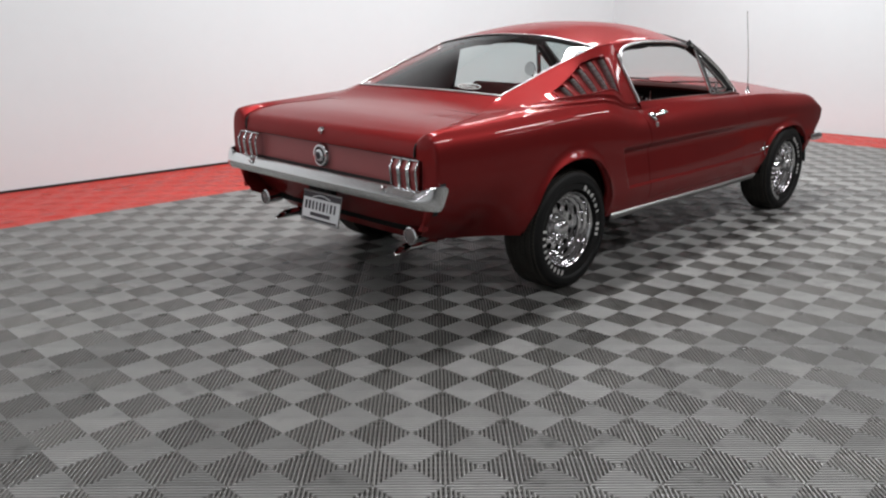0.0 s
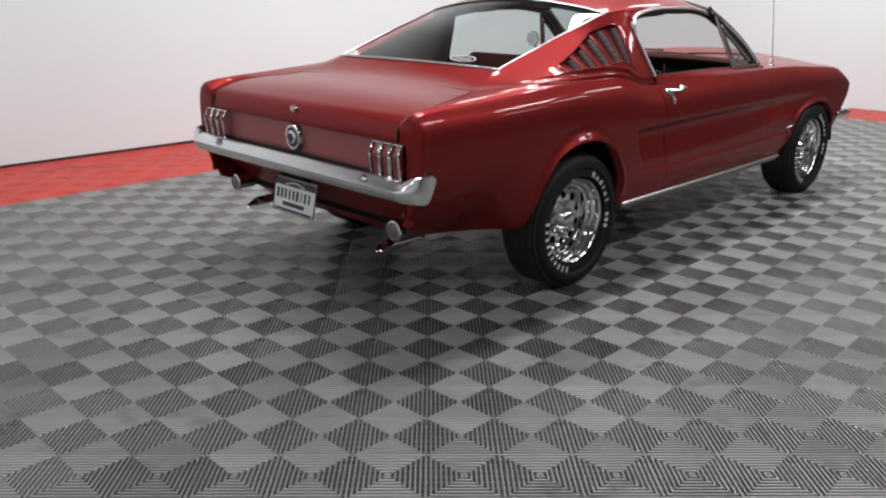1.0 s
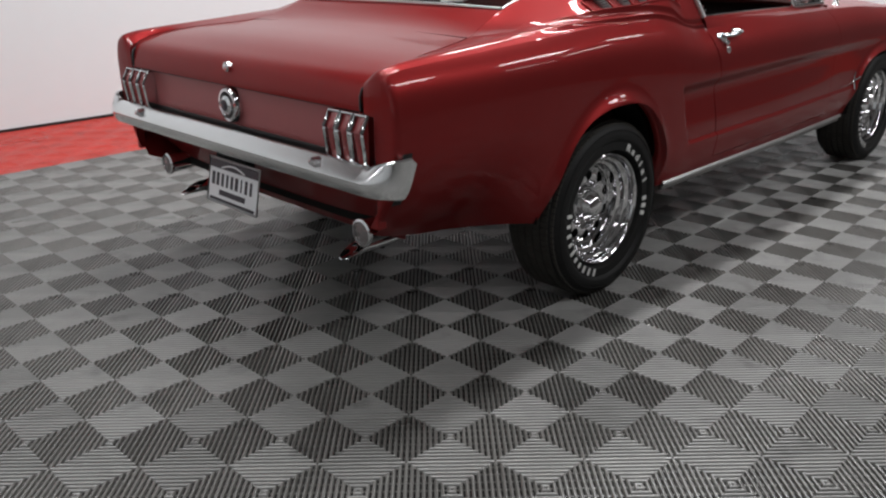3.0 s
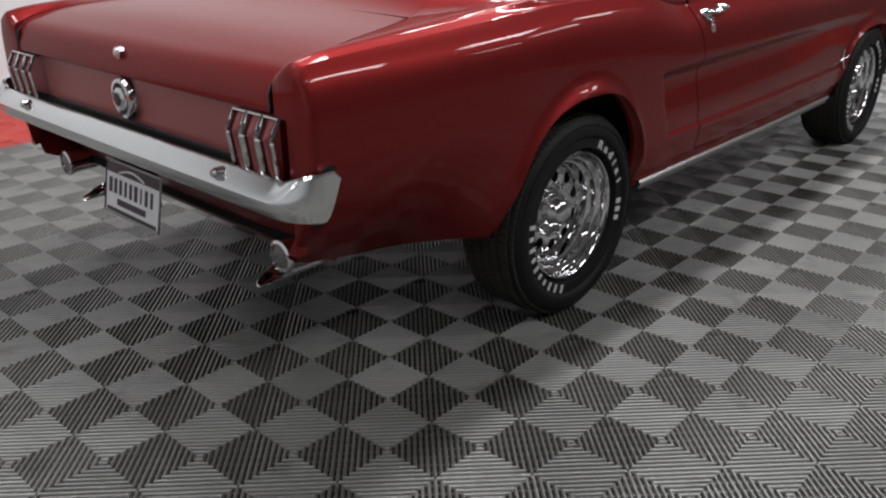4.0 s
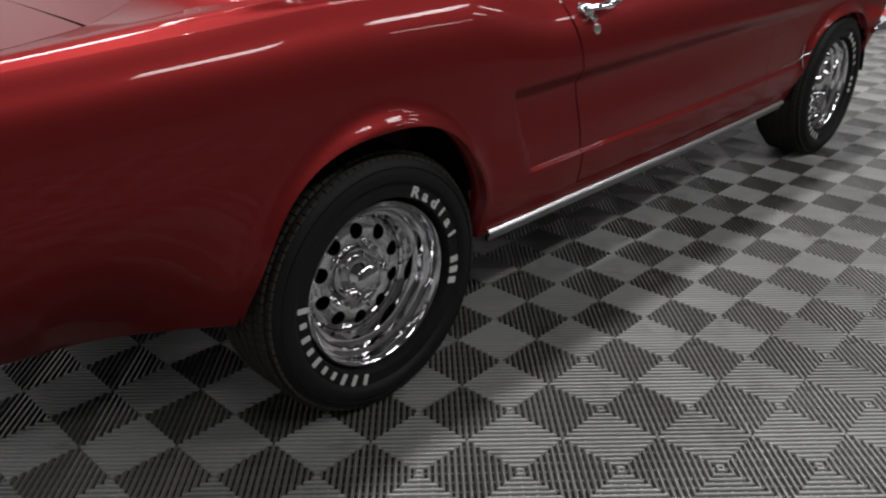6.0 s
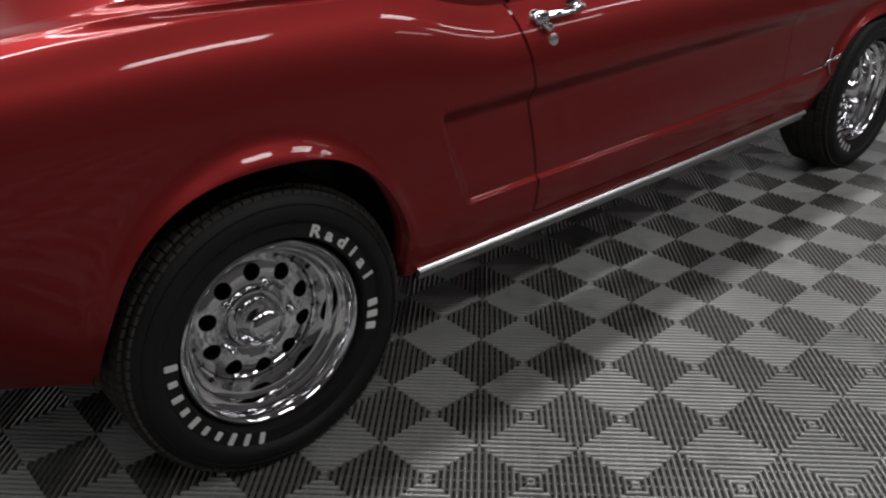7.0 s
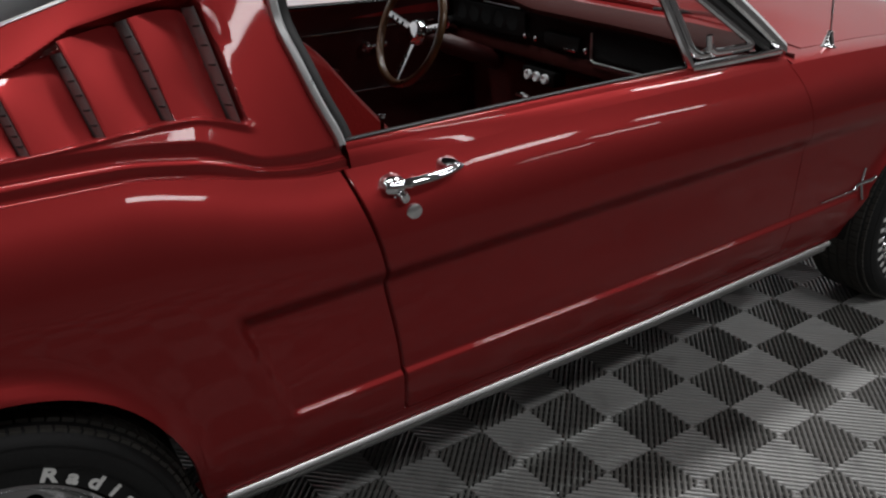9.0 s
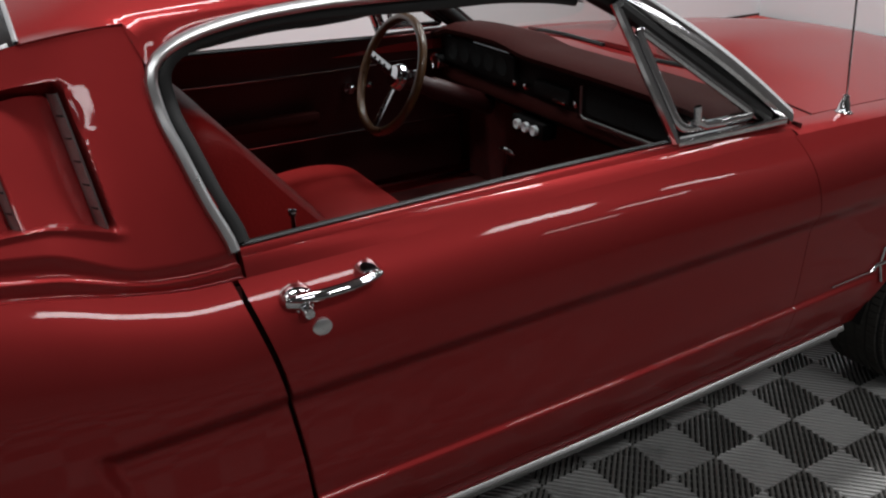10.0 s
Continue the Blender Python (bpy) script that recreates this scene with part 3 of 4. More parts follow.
def win_pts():
    pts = [(WIN_R(v) + .004, -upper(WIN_R(v), v)[0] - .003, upper(WIN_R(v), v)[1]) for v in lin(.35, .78, 12)]
    pts += [(.532, -.700, 1.230), (.547, -.690, 1.257), (.582, -.680, 1.276), (.635, -.674, 1.291), (.716, -.671, 1.304)]
    pts += [(x, -RAIL(x)[0] - .012, RAIL(x)[1] - .016) for x in lin(.82, 1.40, 18)]
    return pts


WP = eased(win_pts(), 60)
both("window_frame", ribbon(WP, .019, .012, (-.25, -.85, .45)), M_TRIM, car, "polished frame of the open side window")
both("window_seal", ribbon([p + (Vector((1.0, -.70, 1.12)) - p).normalized() * .019 + Vector((0, .012, 0)) for p in WP], .026, .008, (0, -1, 0)), M_BLACK, car)
both("roof_rail_trim", ribbon([p + (Vector((1.0, -.70, 1.12)) - p).normalized() * (.006 + .030 * step(0, 7, i) * (1 - step(14, 27, i))) + Vector((0, .040, 0)) for i, p in enumerate(WP[14:44])], .034, .008, (0, -1, 0)), M_HEAD, car)
A_TOP, A_LOW = Vector((1.43, -.628, 1.288)), Vector((1.955, -.722, .950))
A_PTS = [A_TOP.lerp(A_LOW, t) + Vector((0, -.012, .018)) * math.sin(math.pi * t) for t in lin(0, 1, 16)]
both("windscreen_post", tube([p + Vector((0, .012, -.004)) for p in A_PTS], .026, 10), M_BLACK, car)
both("windscreen_moulding", ribbon([p + Vector((.010, -.006, .012)) for p in A_PTS], .052, .015, (.45, -.75, .45)), M_BRIGHT, car)
part("windscreen", sheet([[(xx, yy, zz) for xx, yy, zz in ((1.43 + .03 * (1 - t * t) * 1 + (.525 + .09 * (1 - t * t)) * s, (.62 + .10 * s) * t, (1.372 - .084 * t * t) * (1 - s) + (.985 - .03 * t * t) * s) for t in lin(-1, 1, 31))] for s in lin(0, 1, 14)], flip=True), M_GLASS_CLEAR, car)
part("windscreen_header", tube([(1.44 + .03 * (1 - t * t), .625 * t, 1.378 - .086 * t * t) for t in lin(-1, 1, 25)], .016, 8), M_CHROME, car)

# vent windows in the doors
VB_T, VB_L = Vector((1.452, -.668, 1.262)), Vector((1.585, -.748, .966))
VF_L = Vector((1.90, -.735, .962))


def vent():
    """Divider bar, flat bright frame with rounded corners, its glass and the run channel under the post."""
    bar = tube([VB_T, VB_T.lerp(VB_L, .5), VB_L], .011, 8)
    mid = (VB_T + VB_L + VF_L) / 3
    corners = [c + (mid - c) * k for c, k in ((VB_T, .24), (VF_L, .22), (VB_L, .24))]
    rim = []
    for i, c in enumerate(corners):
        p, q = corners[i - 1], corners[(i + 1) % 3]
        e, f = c + (p - c).normalized() * .035, c + (q - c).normalized() * .035
        rim += [e.lerp(c, t).lerp(c.lerp(f, t), t) for t in lin(0, 1, 7)]
    rim += rim[:2]
    frame_bm = merge(ribbon(rim, .021, .009, (.1, -1, .15)), tube(rim, .006, 6, caps=False))
    return bar, frame_bm, sheet([rim[:10], rim[10:20][::-1]]), tube([VB_T.lerp(VF_L, .02), VF_L + Vector((-.012, .004, .012))], .015, 8)


vb, vr, vg, vp = vent()
both("quarter_light_bar", vb, M_CHROME, car)
both("quarter_light_frame", vr, M_CHROME, car)
both("quarter_light_glass", vg, M_GLASS_CLEAR, car)
both("window_channel", vp, M_BLACK, car)
both("sill_plate", box(1.585, 1.93, -.758, -.735, .955, .972, .004), M_BRIGHT, car)
both("vent_latch", merge(ribbon([VB_L + Vector((.046, -.004, .075)), VB_L + Vector((.052, -.004, .040)), VB_L + Vector((.075, -.004, .028)), VB_L + Vector((.135, -.004, .026))], .020, .009), tube([VB_L + Vector((.05, .012, .028)), VB_L + Vector((.085, .012, .040))], .007, 6)), M_CHROME, car)


# door tops: from the shoulder in to the window slot
def door_top():
    rows = []
    for x in lin(.605, 1.945, 50):
        r, b = Vector((x, -R_Y(x), R_Z(x))), Vector((x, -SILL(x)[0], SILL(x)[1]))
        row = [r]
        for u in (.2, .4, .55, .68, .8, .9, 1.0):
            z = r.z + (b.z - r.z) * math.sin(u * math.pi / 2)
            groove = .008 * math.exp(-((u - .68) / .10) ** 2)
            row.append(Vector((x, r.y + (b.y - r.y) * u, z - groove)))
        row.append(b + Vector((0, .012, -.004)))
        row.append(b + Vector((0, .014, -.06)))
        rows.append(row)
    return sheet(rows)


both("door_top", door_top(), M_PAINT, car)
both("sill_strip", ribbon([(x, -SILL(x)[0] + .002, SILL(x)[1] + .001) for x in lin(.61, 1.58, 30)], .003, .003, (0, -.3, 1)), M_BLACK, car)
both("glass_slot", ribbon([(x, -SILL(x)[0] + .016, SILL(x)[1] - .004) for x in lin(.61, 1.58, 30)], .014, .006, (0, 0, 1)), M_BLACK, car)


# bonnet, cowl and nose
HOOD_Y = curve([(1.96, .700), (2.3, .690), (2.8, .675), (3.46, .64)])
HOOD_Z = curve([(1.96, .968), (2.1, .980), (2.4, .998), (2.8, .984), (3.1, .945), (3.32, .880), (3.46, .81)])


def bonnet():
    rows = []
    for x in lin(2.10, 3.44, 40):
        w, e = HOOD_Y(x), R_Z(x) + .012
        rows.append([(x, w * t, HOOD_Z(x) - (HOOD_Z(x) - e) * abs(t) ** 2.2 + .012 * math.exp(-(t / .33) ** 4)) for t in lin(-1, 1, 41)])
    for r in rows:
        r.insert(0, (r[0][0], r[0][1], r[0][2] - .03))
        r.append((r[-1][0], r[-1][1], r[-1][2] - .03))
    return sheet(rows, flip=True)


part("bonnet", bonnet(), M_PAINT, car, "long red bonnet")
part("cowl_panel", sheet([[(x, (.715 - .02 * (x - 1.95)) * t, HOOD_Z(x) - .004 - (HOOD_Z(x) - R_Z(x) - .012) * abs(t) ** 2.2) for t in lin(-1, 1, 33)] for x in lin(1.94, 2.094, 6)], flip=True), M_PAINT, car)


def fender_top():
    rows = []
    for x in lin(1.955, 3.46, 60):
        w = HOOD_Y(x) + .005
        e = R_Z(x) + .012
        r = (R_Y(x), R_Z(x))
        rows.append([(x, -r[0], r[1]), (x, -(r[0] * .75 + w * .25), r[1] + .008), (x, -(r[0] * .45 + w * .55), r[1] + .012), (x, -w, e), (x, -w + .002, e - .03)])
    return sheet(rows)


both("fender_top", fender_top(), M_PAINT, car)
part("front_panel", sheet([[(min(3.43 - .05 * t * t, NOSE(z) - .02), .77 * t, z) for t in lin(-1, 1, 25)] for z in (.79, .72, .66, .60, .54, .50, .44)]), M_PAINT, car)
part("front_bumper", tube([(3.17, -.825, .530), (3.24, -.832, .530), (3.36, -.815, .53), (3.44, -.76, .53), (3.49, -.5, .53), (3.50, 0, .53), (3.49, .5, .53), (3.44, .76, .53), (3.36, .815, .53), (3.24, .832, .53), (3.17, .825, .53)], [.018, .034, .042, .045, .045, .045, .045, .045, .042, .034, .018], 12, .9), M_CHROME, car)

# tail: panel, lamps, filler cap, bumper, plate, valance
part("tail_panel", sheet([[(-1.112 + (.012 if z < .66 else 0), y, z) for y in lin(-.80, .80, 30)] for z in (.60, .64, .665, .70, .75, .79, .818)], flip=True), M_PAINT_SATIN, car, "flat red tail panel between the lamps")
# black strips along two gaps; the lower paints the shade above the bumper
part("panel_gap_strips", merge(ribbon([(-1.116, y, .816) for y in lin(-.72, .72, 20)], .008, .004, (-1, 0, 0)), ribbon([(-1.113, y, .670) for y in lin(-.79, .79, 20)], .026, .004, (-1, 0, 0))), M_BLACK, car)


def tail_corner():
    """The rear edge of the flank, turned in towards the tail panel."""
    rows = []
    top = R_Z(-1.110)
    for z in lin(.48, .90, 24) + lin(.905, top - .001, 8):
        y = side(-1.110, z)
        k = math.sqrt(max(0, 1 - (max(0, z - .905) / (top - .905)) ** 2))
        rows.append([(-1.110 - a * k, -y + b, z) for a, b in ((0, 0), (.009, .0015), (.016, .006), (.021, .012), (.022, .020))] + [(-1.110 - .021 * k, -.779, z), (-1.100, -.778, z)])
    return sheet(rows, flip=True)


both("tail_extension", tail_corner(), M_PAINT, car)


def tail_lamp(y0, y1):
    """Three upright lenses in bright bezels, standing off the panel."""
    lens = part("tail_lamp", box(-1.134, -1.108, y0, y1, .668, .812, .010), M_LENS, car, "red tail lamp with three bright upright bezels")
    w = (y1 - y0) / 3
    for i in range(3):
        a = y0 + w * i + .0045
        b = a + w - .009
        pts = []
        for z in (.670, .690, .715, .740, .758, .766, .774, .790, .810):
            bow = .024 + .012 * (z - .670) / .096 if z < .766 else .010 + .026 * (.812 - z) / .046
            pts.append((z, -1.124 - bow))
        lobe = []
        for z, x in pts:
            lobe.append([(x + .020, a, z), (x + .004, a + .004, z), (x, (a + b) / 2 - .010, z), (x - .002, (a + b) / 2, z), (x, (a + b) / 2 + .010, z), (x + .004, b - .004, z), (x + .020, b, z)])
        part("lens", sheet(lobe), M_LENS, lens)
        loop = [(pts[k][1] - .002, a, pts[k][0]) for k in range(9)] + [(pts[8 - k][1] - .002, b, pts[8 - k][0]) for k in range(9)]
        loop.append(loop[0])
        part("bezel", tube(loop, .0056, 8, caps=False), M_CHROME, lens, "chrome lamp bezel")
    for y, d in ((y0, -.001), (y1, .001)):
        part("lamp_side", sheet([[(x, y + d, z), (-1.110, y + d, z)] for z, x in pts], flip=d > 0), M_CHROME, lens)
    part("lamp_side", sheet([[(pts[-1][1], y0, .811), (pts[-1][1], y1, .811)], [(-1.110, y0, .811), (-1.110, y1, .811)]]), M_CHROME, lens)


tail_lamp(-.765, -.580)
tail_lamp(.580, .765)
cap = part("filler_cap", lathe([(.062, -1.108), (.062, -1.128), (.056, -1.138), (.046, -1.140), (.043, -1.130), (.034, -1.130), (.032, -1.142), (.022, -1.148), (.0005, -1.150)], (0, 0, .752), "x", 36), M_CHROME, car, "round chrome fuel filler cap with dark ring")
part("cap_ring", lathe([(.044, -1.132), (.034, -1.132)], (0, 0, .752), "x", 30), M_BLACK, cap)
part("cap_badge", lathe([(.020, -1.1495), (.0005, -1.1515)], (0, 0, .752), "x", 16), M_PLATE_DARK, cap)
part("boot_lock", lathe([(.017, -1.112), (.017, -1.128), (.012, -1.133), (.0005, -1.134)], (0, 0, .880), "x", 20), M_CHROME, boot)


def bumper():
    """A wrapped blade: slanted ledge, fold, tucked lower face; upright and a little taller where it turns round the corners."""
    bar = [(.036, .676), (.028, .680), (.019, .677), (-.016, .647), (-.021, .640), (-.020, .634), (-.012, .612), (-.002, .597), (.030, .589)]
    end = [(.030, .706), (.012, .708), (.002, .703), (.0, .676), (-.001, .652), (-.002, .634), (.000, .612), (.006, .597), (.030, .589)]
    line = []
    for t in lin(-1, 1, 61):
        line.append((Vector((-1.192 + .004 * abs(t) ** 4, .80 * t, 0)), Vector((1, 0, 0)), 1.0, 0.0))
    for k in range(1, 13):
        a = radians(90) * k / 12
        line.append((Vector((-1.122 - .066 * math.cos(a), .80 + .094 * math.sin(a), 0)), Vector((math.cos(a), -math.sin(a), 0)), 1 - .5 * k / 12, step(0, 12, k + 2)))
    for k in range(1, 5):
        line.append((Vector((-1.122 + .028 * k / 4, .894, 0)), Vector((0, -1, 0)), .5, 1.0))
    left = [(Vector((p.x, -p.y, 0)), Vector((n.x, -n.y, 0)), d, f) for p, n, d, f in line[61:]][::-1]
    rows = []
    for i, (p, n, d, f) in enumerate(left + line):
        trim = .014 * max(0, 1 - min(i, len(left + line) - 1 - i) / 2.0)
        row = []
        for (a0, z0), (a1, z1) in zip(bar, end):
            z = z0 + (z1 - z0) * f
            z -= trim * (z - .63) / .07
            slant = .45 * (z - .650) * max(0, 1 - min(i, len(left + line) - 1 - i) / 5)
            row.append(p + n * ((a0 + (a1 - a0) * f) * d) + Vector((slant, 0, z)))
        rows.append(row)
    return sheet(rows)


# black sheet on the flank that paints the shade round the bumper ends
both("bumper_gap", sheet([[(x, -side(x, z) - .0015, z) for x in lin(-1.109, -1.076, 5)] for z in lin(.555, .716, 9)]), M_BLACK, car)
bump = part("rear_bumper", bumper(), M_BUMPER, car, "slim wrapped chrome rear bumper, slightly dulled")
for y in (-.575, .575):
    part("bumper_bolt", lathe([(.013, -1.178), (.013, -1.206), (.008, -1.212), (.0005, -1.213)], (0, y, .664), "x", 14), M_CHROME, bump)
part("rear_valance", sheet([[(-1.098 + .13 * max(0, (.60 - z) / .2) ** 1.25 + .03 * abs(t) ** 6, (side(-1.09, z) - .012) * t, z) for t in lin(-1, 1, 41)] for z in (.62, .59, .56, .52, .48, .44, .41, .38, .360)], flip=True), M_PAINT, car)


def tilted(bm):
    """Leans a piece of the plate so that it faces a little upwards."""
    for v in bm.verts:
        v.co.x -= (.553 - v.co.z) * .2
    return bm


plate = part("licence_plate", tilted(box(-1.150, -1.145, -.190, .130, .405, .553, .004)), M_PLATE, car, "white dealer plate with dark bars of writing")
for y0, y1, z0, z1 in ((-.188, .128, .522, .551), (-.177, .117, .408, .417), (-.115, .055, .430, .448)):
    part("plate_bar", tilted(box(-1.152, -1.1495, y0, y1, z0, z1)), M_PLATE_DARK, plate)
for i, w in enumerate((.009, .008, .007, .006, .007, .009, .003, .007, .006)):
    y = .100 - i * .031
    part("plate_bar", tilted(box(-1.152, -1.1495, y - w, y + w, .462, .506)), M_PLATE_DARK, plate)
part("plate_bar", tilted(tube([(-1.153, .045 - .15 * t, .527 + .014 * math.sin(math.pi * t)) for t in lin(0, 1, 9)], .003, 5)), M_PLATE, plate)
part("plate_frame", tilted(tube([(-1.150, -.193, .402), (-1.150, .133, .402), (-1.150, .133, .556), (-1.150, -.193, .556), (-1.150, -.193, .402)], .004, 6)), M_STEEL, plate)
part("plate_bracket", box(-1.145, -1.11, -.10, .10, .44, .60, .004), M_DARK, car)


def reverse_lamp(y):
    ob = part("reversing_lamp", lathe([(.036, -.98), (.040, -1.065), (.045, -1.072), (.045, -1.082), (.038, -1.086), (.036, -1.078)], (0, y, .425), "x", 28), M_CHROME, car, "round chrome reversing lamp")
    part("lamp_glass", lathe([(.037, -1.079), (.028, -1.083), (.0005, -1.086)], (0, y, .425), "x", 24), M_CLEAR_LENS, ob)


def exhaust(y):
    rows = []
    for x in (-.90, -.97, -1.03):
        rows.append([(x + (.06 * math.sin(a) if x < -1.0 else 0), y + .034 * math.cos(a), .335 + .023 * math.sin(a)) for a in lin(0, 2 * math.pi * 23 / 24, 24)])
    inner = [(x + .002, y + (yy - y) * .88, .335 + (z - .335) * .85) for x, yy, z in rows[-1]]
    rows += [inner, [(p[0] + .25, p[1], p[2]) for p in inner]]
    ob = part("exhaust_tip", sheet(rows, closed=True), M_CHROME, car, "slash-cut chrome exhaust tip")
    part("pipe_inside", lathe([(.030, -.92), (.0005, -.92)], (0, y, .335), "x", 16), M_DARK, ob)


for y in (-.635, .635):
    reverse_lamp(y)
    exhaust(y + (.105 if y < 0 else -.105))

# underside and wheel housings
for bx in ((-1.00, -.50, -.60, .60, .41, .52), (-.50, .26, -.50, .50, .30, .60), (.26, 2.26, -.68, .68, .285, .345), (2.26, 3.12, -.50, .50, .30, .70), (3.12, 3.38, -.70, .70, .42, .60)):
    part("floor_pan", box(*bx, .012), M_DARK, car)
part("fuel_tank", box(-.80, -.45, -.35, .35, .30, .40, .02), M_DARK, car)
part("rear_axle", tube([(RX, -.62, HUB), (RX, .62, HUB)], .045, 10), M_DARK, car)
for a in (REAR_ARCH, FRONT_ARCH):
    pts = [(a[0] - (a[1] + .01) * math.cos(math.pi * i / 28)) for i in range(29)]
    prof = [(x, (arch(x, a[0], a[1] + .012, a[2] - .05, a[3] + .012) or a[2] - .05)) for x in pts]
    both("wheel_housing", sheet([[(x, -.838, z) for x, z in prof], [(x, -.48, z) for x, z in prof], [(x, -.47, .30) for x, z in prof]]), M_DARK, car)


# wheels
def letters(text, radius, a0, da, size, y, parent, cx):
    """Raised block letters round the tyre wall, clockwise from a0 degrees past the top."""
    for i, ch in enumerate(text):
        if ch == " ":
            continue
        cu = bpy.data.curves.new("letter", "FONT")
        cu.body, cu.size, cu.align_x, cu.align_y, cu.extrude, cu.offset = ch, size, "CENTER", "CENTER", .0012, .0012
        ob = new("letter", cu)
        me = bpy.data.meshes.new_from_object(ob.evaluated_get(bpy.context.evaluated_depsgraph_get()))
        bpy.data.objects.remove(ob)
        a = radians(a0 + da * i)
        m = Matrix.Translation((cx + radius * math.sin(a), y, HUB + radius * math.cos(a))) @ Matrix.Rotation(a, 4, "Y") @ Matrix.Rotation(radians(90), 4, "X") @ Matrix.Diagonal((1.25, 1, 1, 1))
        bm = bmesh.new()
        bm.from_mesh(me)
        bpy.data.meshes.remove(me)
        bmesh.ops.transform(bm, matrix=m, verts=bm.verts)
        part("letter", bm, M_WHITE, parent, smooth=False)


def wheel(cx, right=True, inset=0.0):
    s = -1 if right else 1
    iy = -s * inset
    tyre_p = [(.212, .760), (.214, .842), (.219, .852), (.2225, .868), (.225, .8790), (.2565, .8790), (.265, .8880), (.272, .890), (.286, .889), (.302, .884), (.313, .876), (.3205, .866), (.326, .851), (.329, .835), (.330, .80), (.330, .72), (.327, .690), (.305, .655), (.27, .645), (.212, .66)]
    tyre = part("tyre", lathe([(r, s * w) for r, w in tyre_p], (cx, iy, HUB), "y", 72), M_RUBBER, car, "black tyre with raised white letters")
    # tread blocks
    bms = []
    for row, (w0, w1, r0, r1, half) in enumerate(((.853, .825, .320, .3322, .0094), (.819, .791, .3265, .3335, .0102), (.786, .758, .3265, .3335, .0102), (.752, .724, .3265, .3335, .0102), (.718, .690, .3265, .3335, .0102), (.8715, .860, .311, .3225, .0088))):
        for i in range(90):
            a = 2 * math.pi * (i + .5 * (row % 2)) / 90
            b = box(-half, half, s * w0, s * w1, r0, r1)
            bmesh.ops.transform(b, matrix=Matrix.Translation((cx, iy, HUB)) @ Matrix.Rotation(a, 4, "Y"), verts=b.verts)
            bms.append(b)
    bm = merge(*bms)
    bmesh.ops.recalc_face_normals(bm, faces=bm.faces[:])
    part("tread", bm, M_TREAD, tyre, smooth=False)
    part("sidewall_ring", lathe([(r, s * w) for r, w in ((.2965, .884), (.2975, .8875), (.2995, .8875), (.3005, .884))], (cx, iy, HUB), "y", 72), M_RUBBER, tyre)
    rim_p = [(.200, .70), (.203, .842), (.209, .850), (.2125, .856), (.2125, .862), (.208, .8645), (.203, .861), (.199, .852), (.196, .835), (.188, .828), (.182, .826), (.178, .810), (.170, .804), (.165, .803), (.161, .785), (.157, .772), (.152, .769)]
    rim = part("wheel_rim", lathe([(r, s * w) for r, w in rim_p], (cx, iy, HUB), "y", 72), M_CHROME, car, "deep chrome steel wheel with round holes")
    # disc with ten round holes
    bm = bmesh.new()
    n, rh, rc = 10, .0195, .118
    def prof(r):
        return .784 - 9.0 * (r - .108) ** 2
    def pt(r, a):
        return (cx + r * math.sin(a), s * prof(r) + iy, HUB + r * math.cos(a))
    for i in range(n):
        a0, span = 2 * math.pi * i / n, 2 * math.pi / n
        ring = []
        for k in range(24):
            th = 2 * math.pi * k / 24
            u, v = math.cos(th), math.sin(th)
            ring.append(bm.verts.new(pt(rc + rh * v, a0 + rh * u / rc)))
        last = ring
        for m in range(1, 6):
            nxt = []
            for k in range(24):
                th = 2 * math.pi * k / 24
                u, v = math.cos(th), math.sin(th)
                q = max(abs(u), abs(v))
                ou, ov = u / q, v / q
                f = m / 5
                r1, a1 = rc + rh * v, a0 + rh * u / rc
                r2, a2 = rc + (.036 if ov > 0 else .054) * ov, a0 + ou * span / 2
                nxt.append(bm.verts.new(pt(r1 + (r2 - r1) * f, a1 + (a2 - a1) * f)))
            for k in range(24):
                bm.faces.new((last[k], last[(k + 1) % 24], nxt[(k + 1) % 24], nxt[k]))
            last = nxt
        lip = [bm.verts.new((v.co.x, v.co.y - s * .008, v.co.z)) for v in ring]
        for k in range(24):
            bm.faces.new((ring[k], lip[k], lip[(k + 1) % 24], ring[(k + 1) % 24]))
    bmesh.ops.remove_doubles(bm, verts=bm.verts, dist=.0004)
    bmesh.ops.recalc_face_normals(bm, faces=bm.faces[:])
    part("wheel_disc", bm, M_CHROME, rim)
    part("hub_cap", lathe([(r, s * w) for r, w in [(.066, .770), (.064, .785), (.058, .797), (.055, .806), (.048, .812), (.044, .822), (.034, .832), (.018, .837), (.0005, .838)]], (cx, iy, HUB), "y", 36), M_CHROME, rim)
    part("brake_drum", lathe([(.17, s * .72), (.165, s * .745), (.0005, s * .745)], (cx, iy, HUB), "y", 32), M_DARK, rim)
    nuts = []
    for i in range(5):
        a = 2 * math.pi * (i + .3) / 5
        nuts.append(lathe([(.010, s * .778), (.010, s * .796), (.006, s * .803), (.0005, s * .804)], (cx + .083 * math.sin(a), iy, HUB + .083 * math.cos(a)), "y", 10))
    for b in nuts:
        part("wheel_nut", b, M_CHROME, rim)
    for i in range(20):
        a = 2 * math.pi * (i + .5) / 20
        part("rivet", lathe([(.0035, s * .770), (.0030, s * .7735), (.0005, s * .7745)], (cx + .150 * math.sin(a), iy, HUB + .150 * math.cos(a)), "y", 6), M_BLACK, rim)
    if right:
        letters("Radial", .2405, 26, 9.4, .036, -.8805 + iy, tyre, cx)
        for da, h in ((91, .027), (98, .029), (105, .027)):
            bar_piece(cx, da, h, tyre, .013, iy)
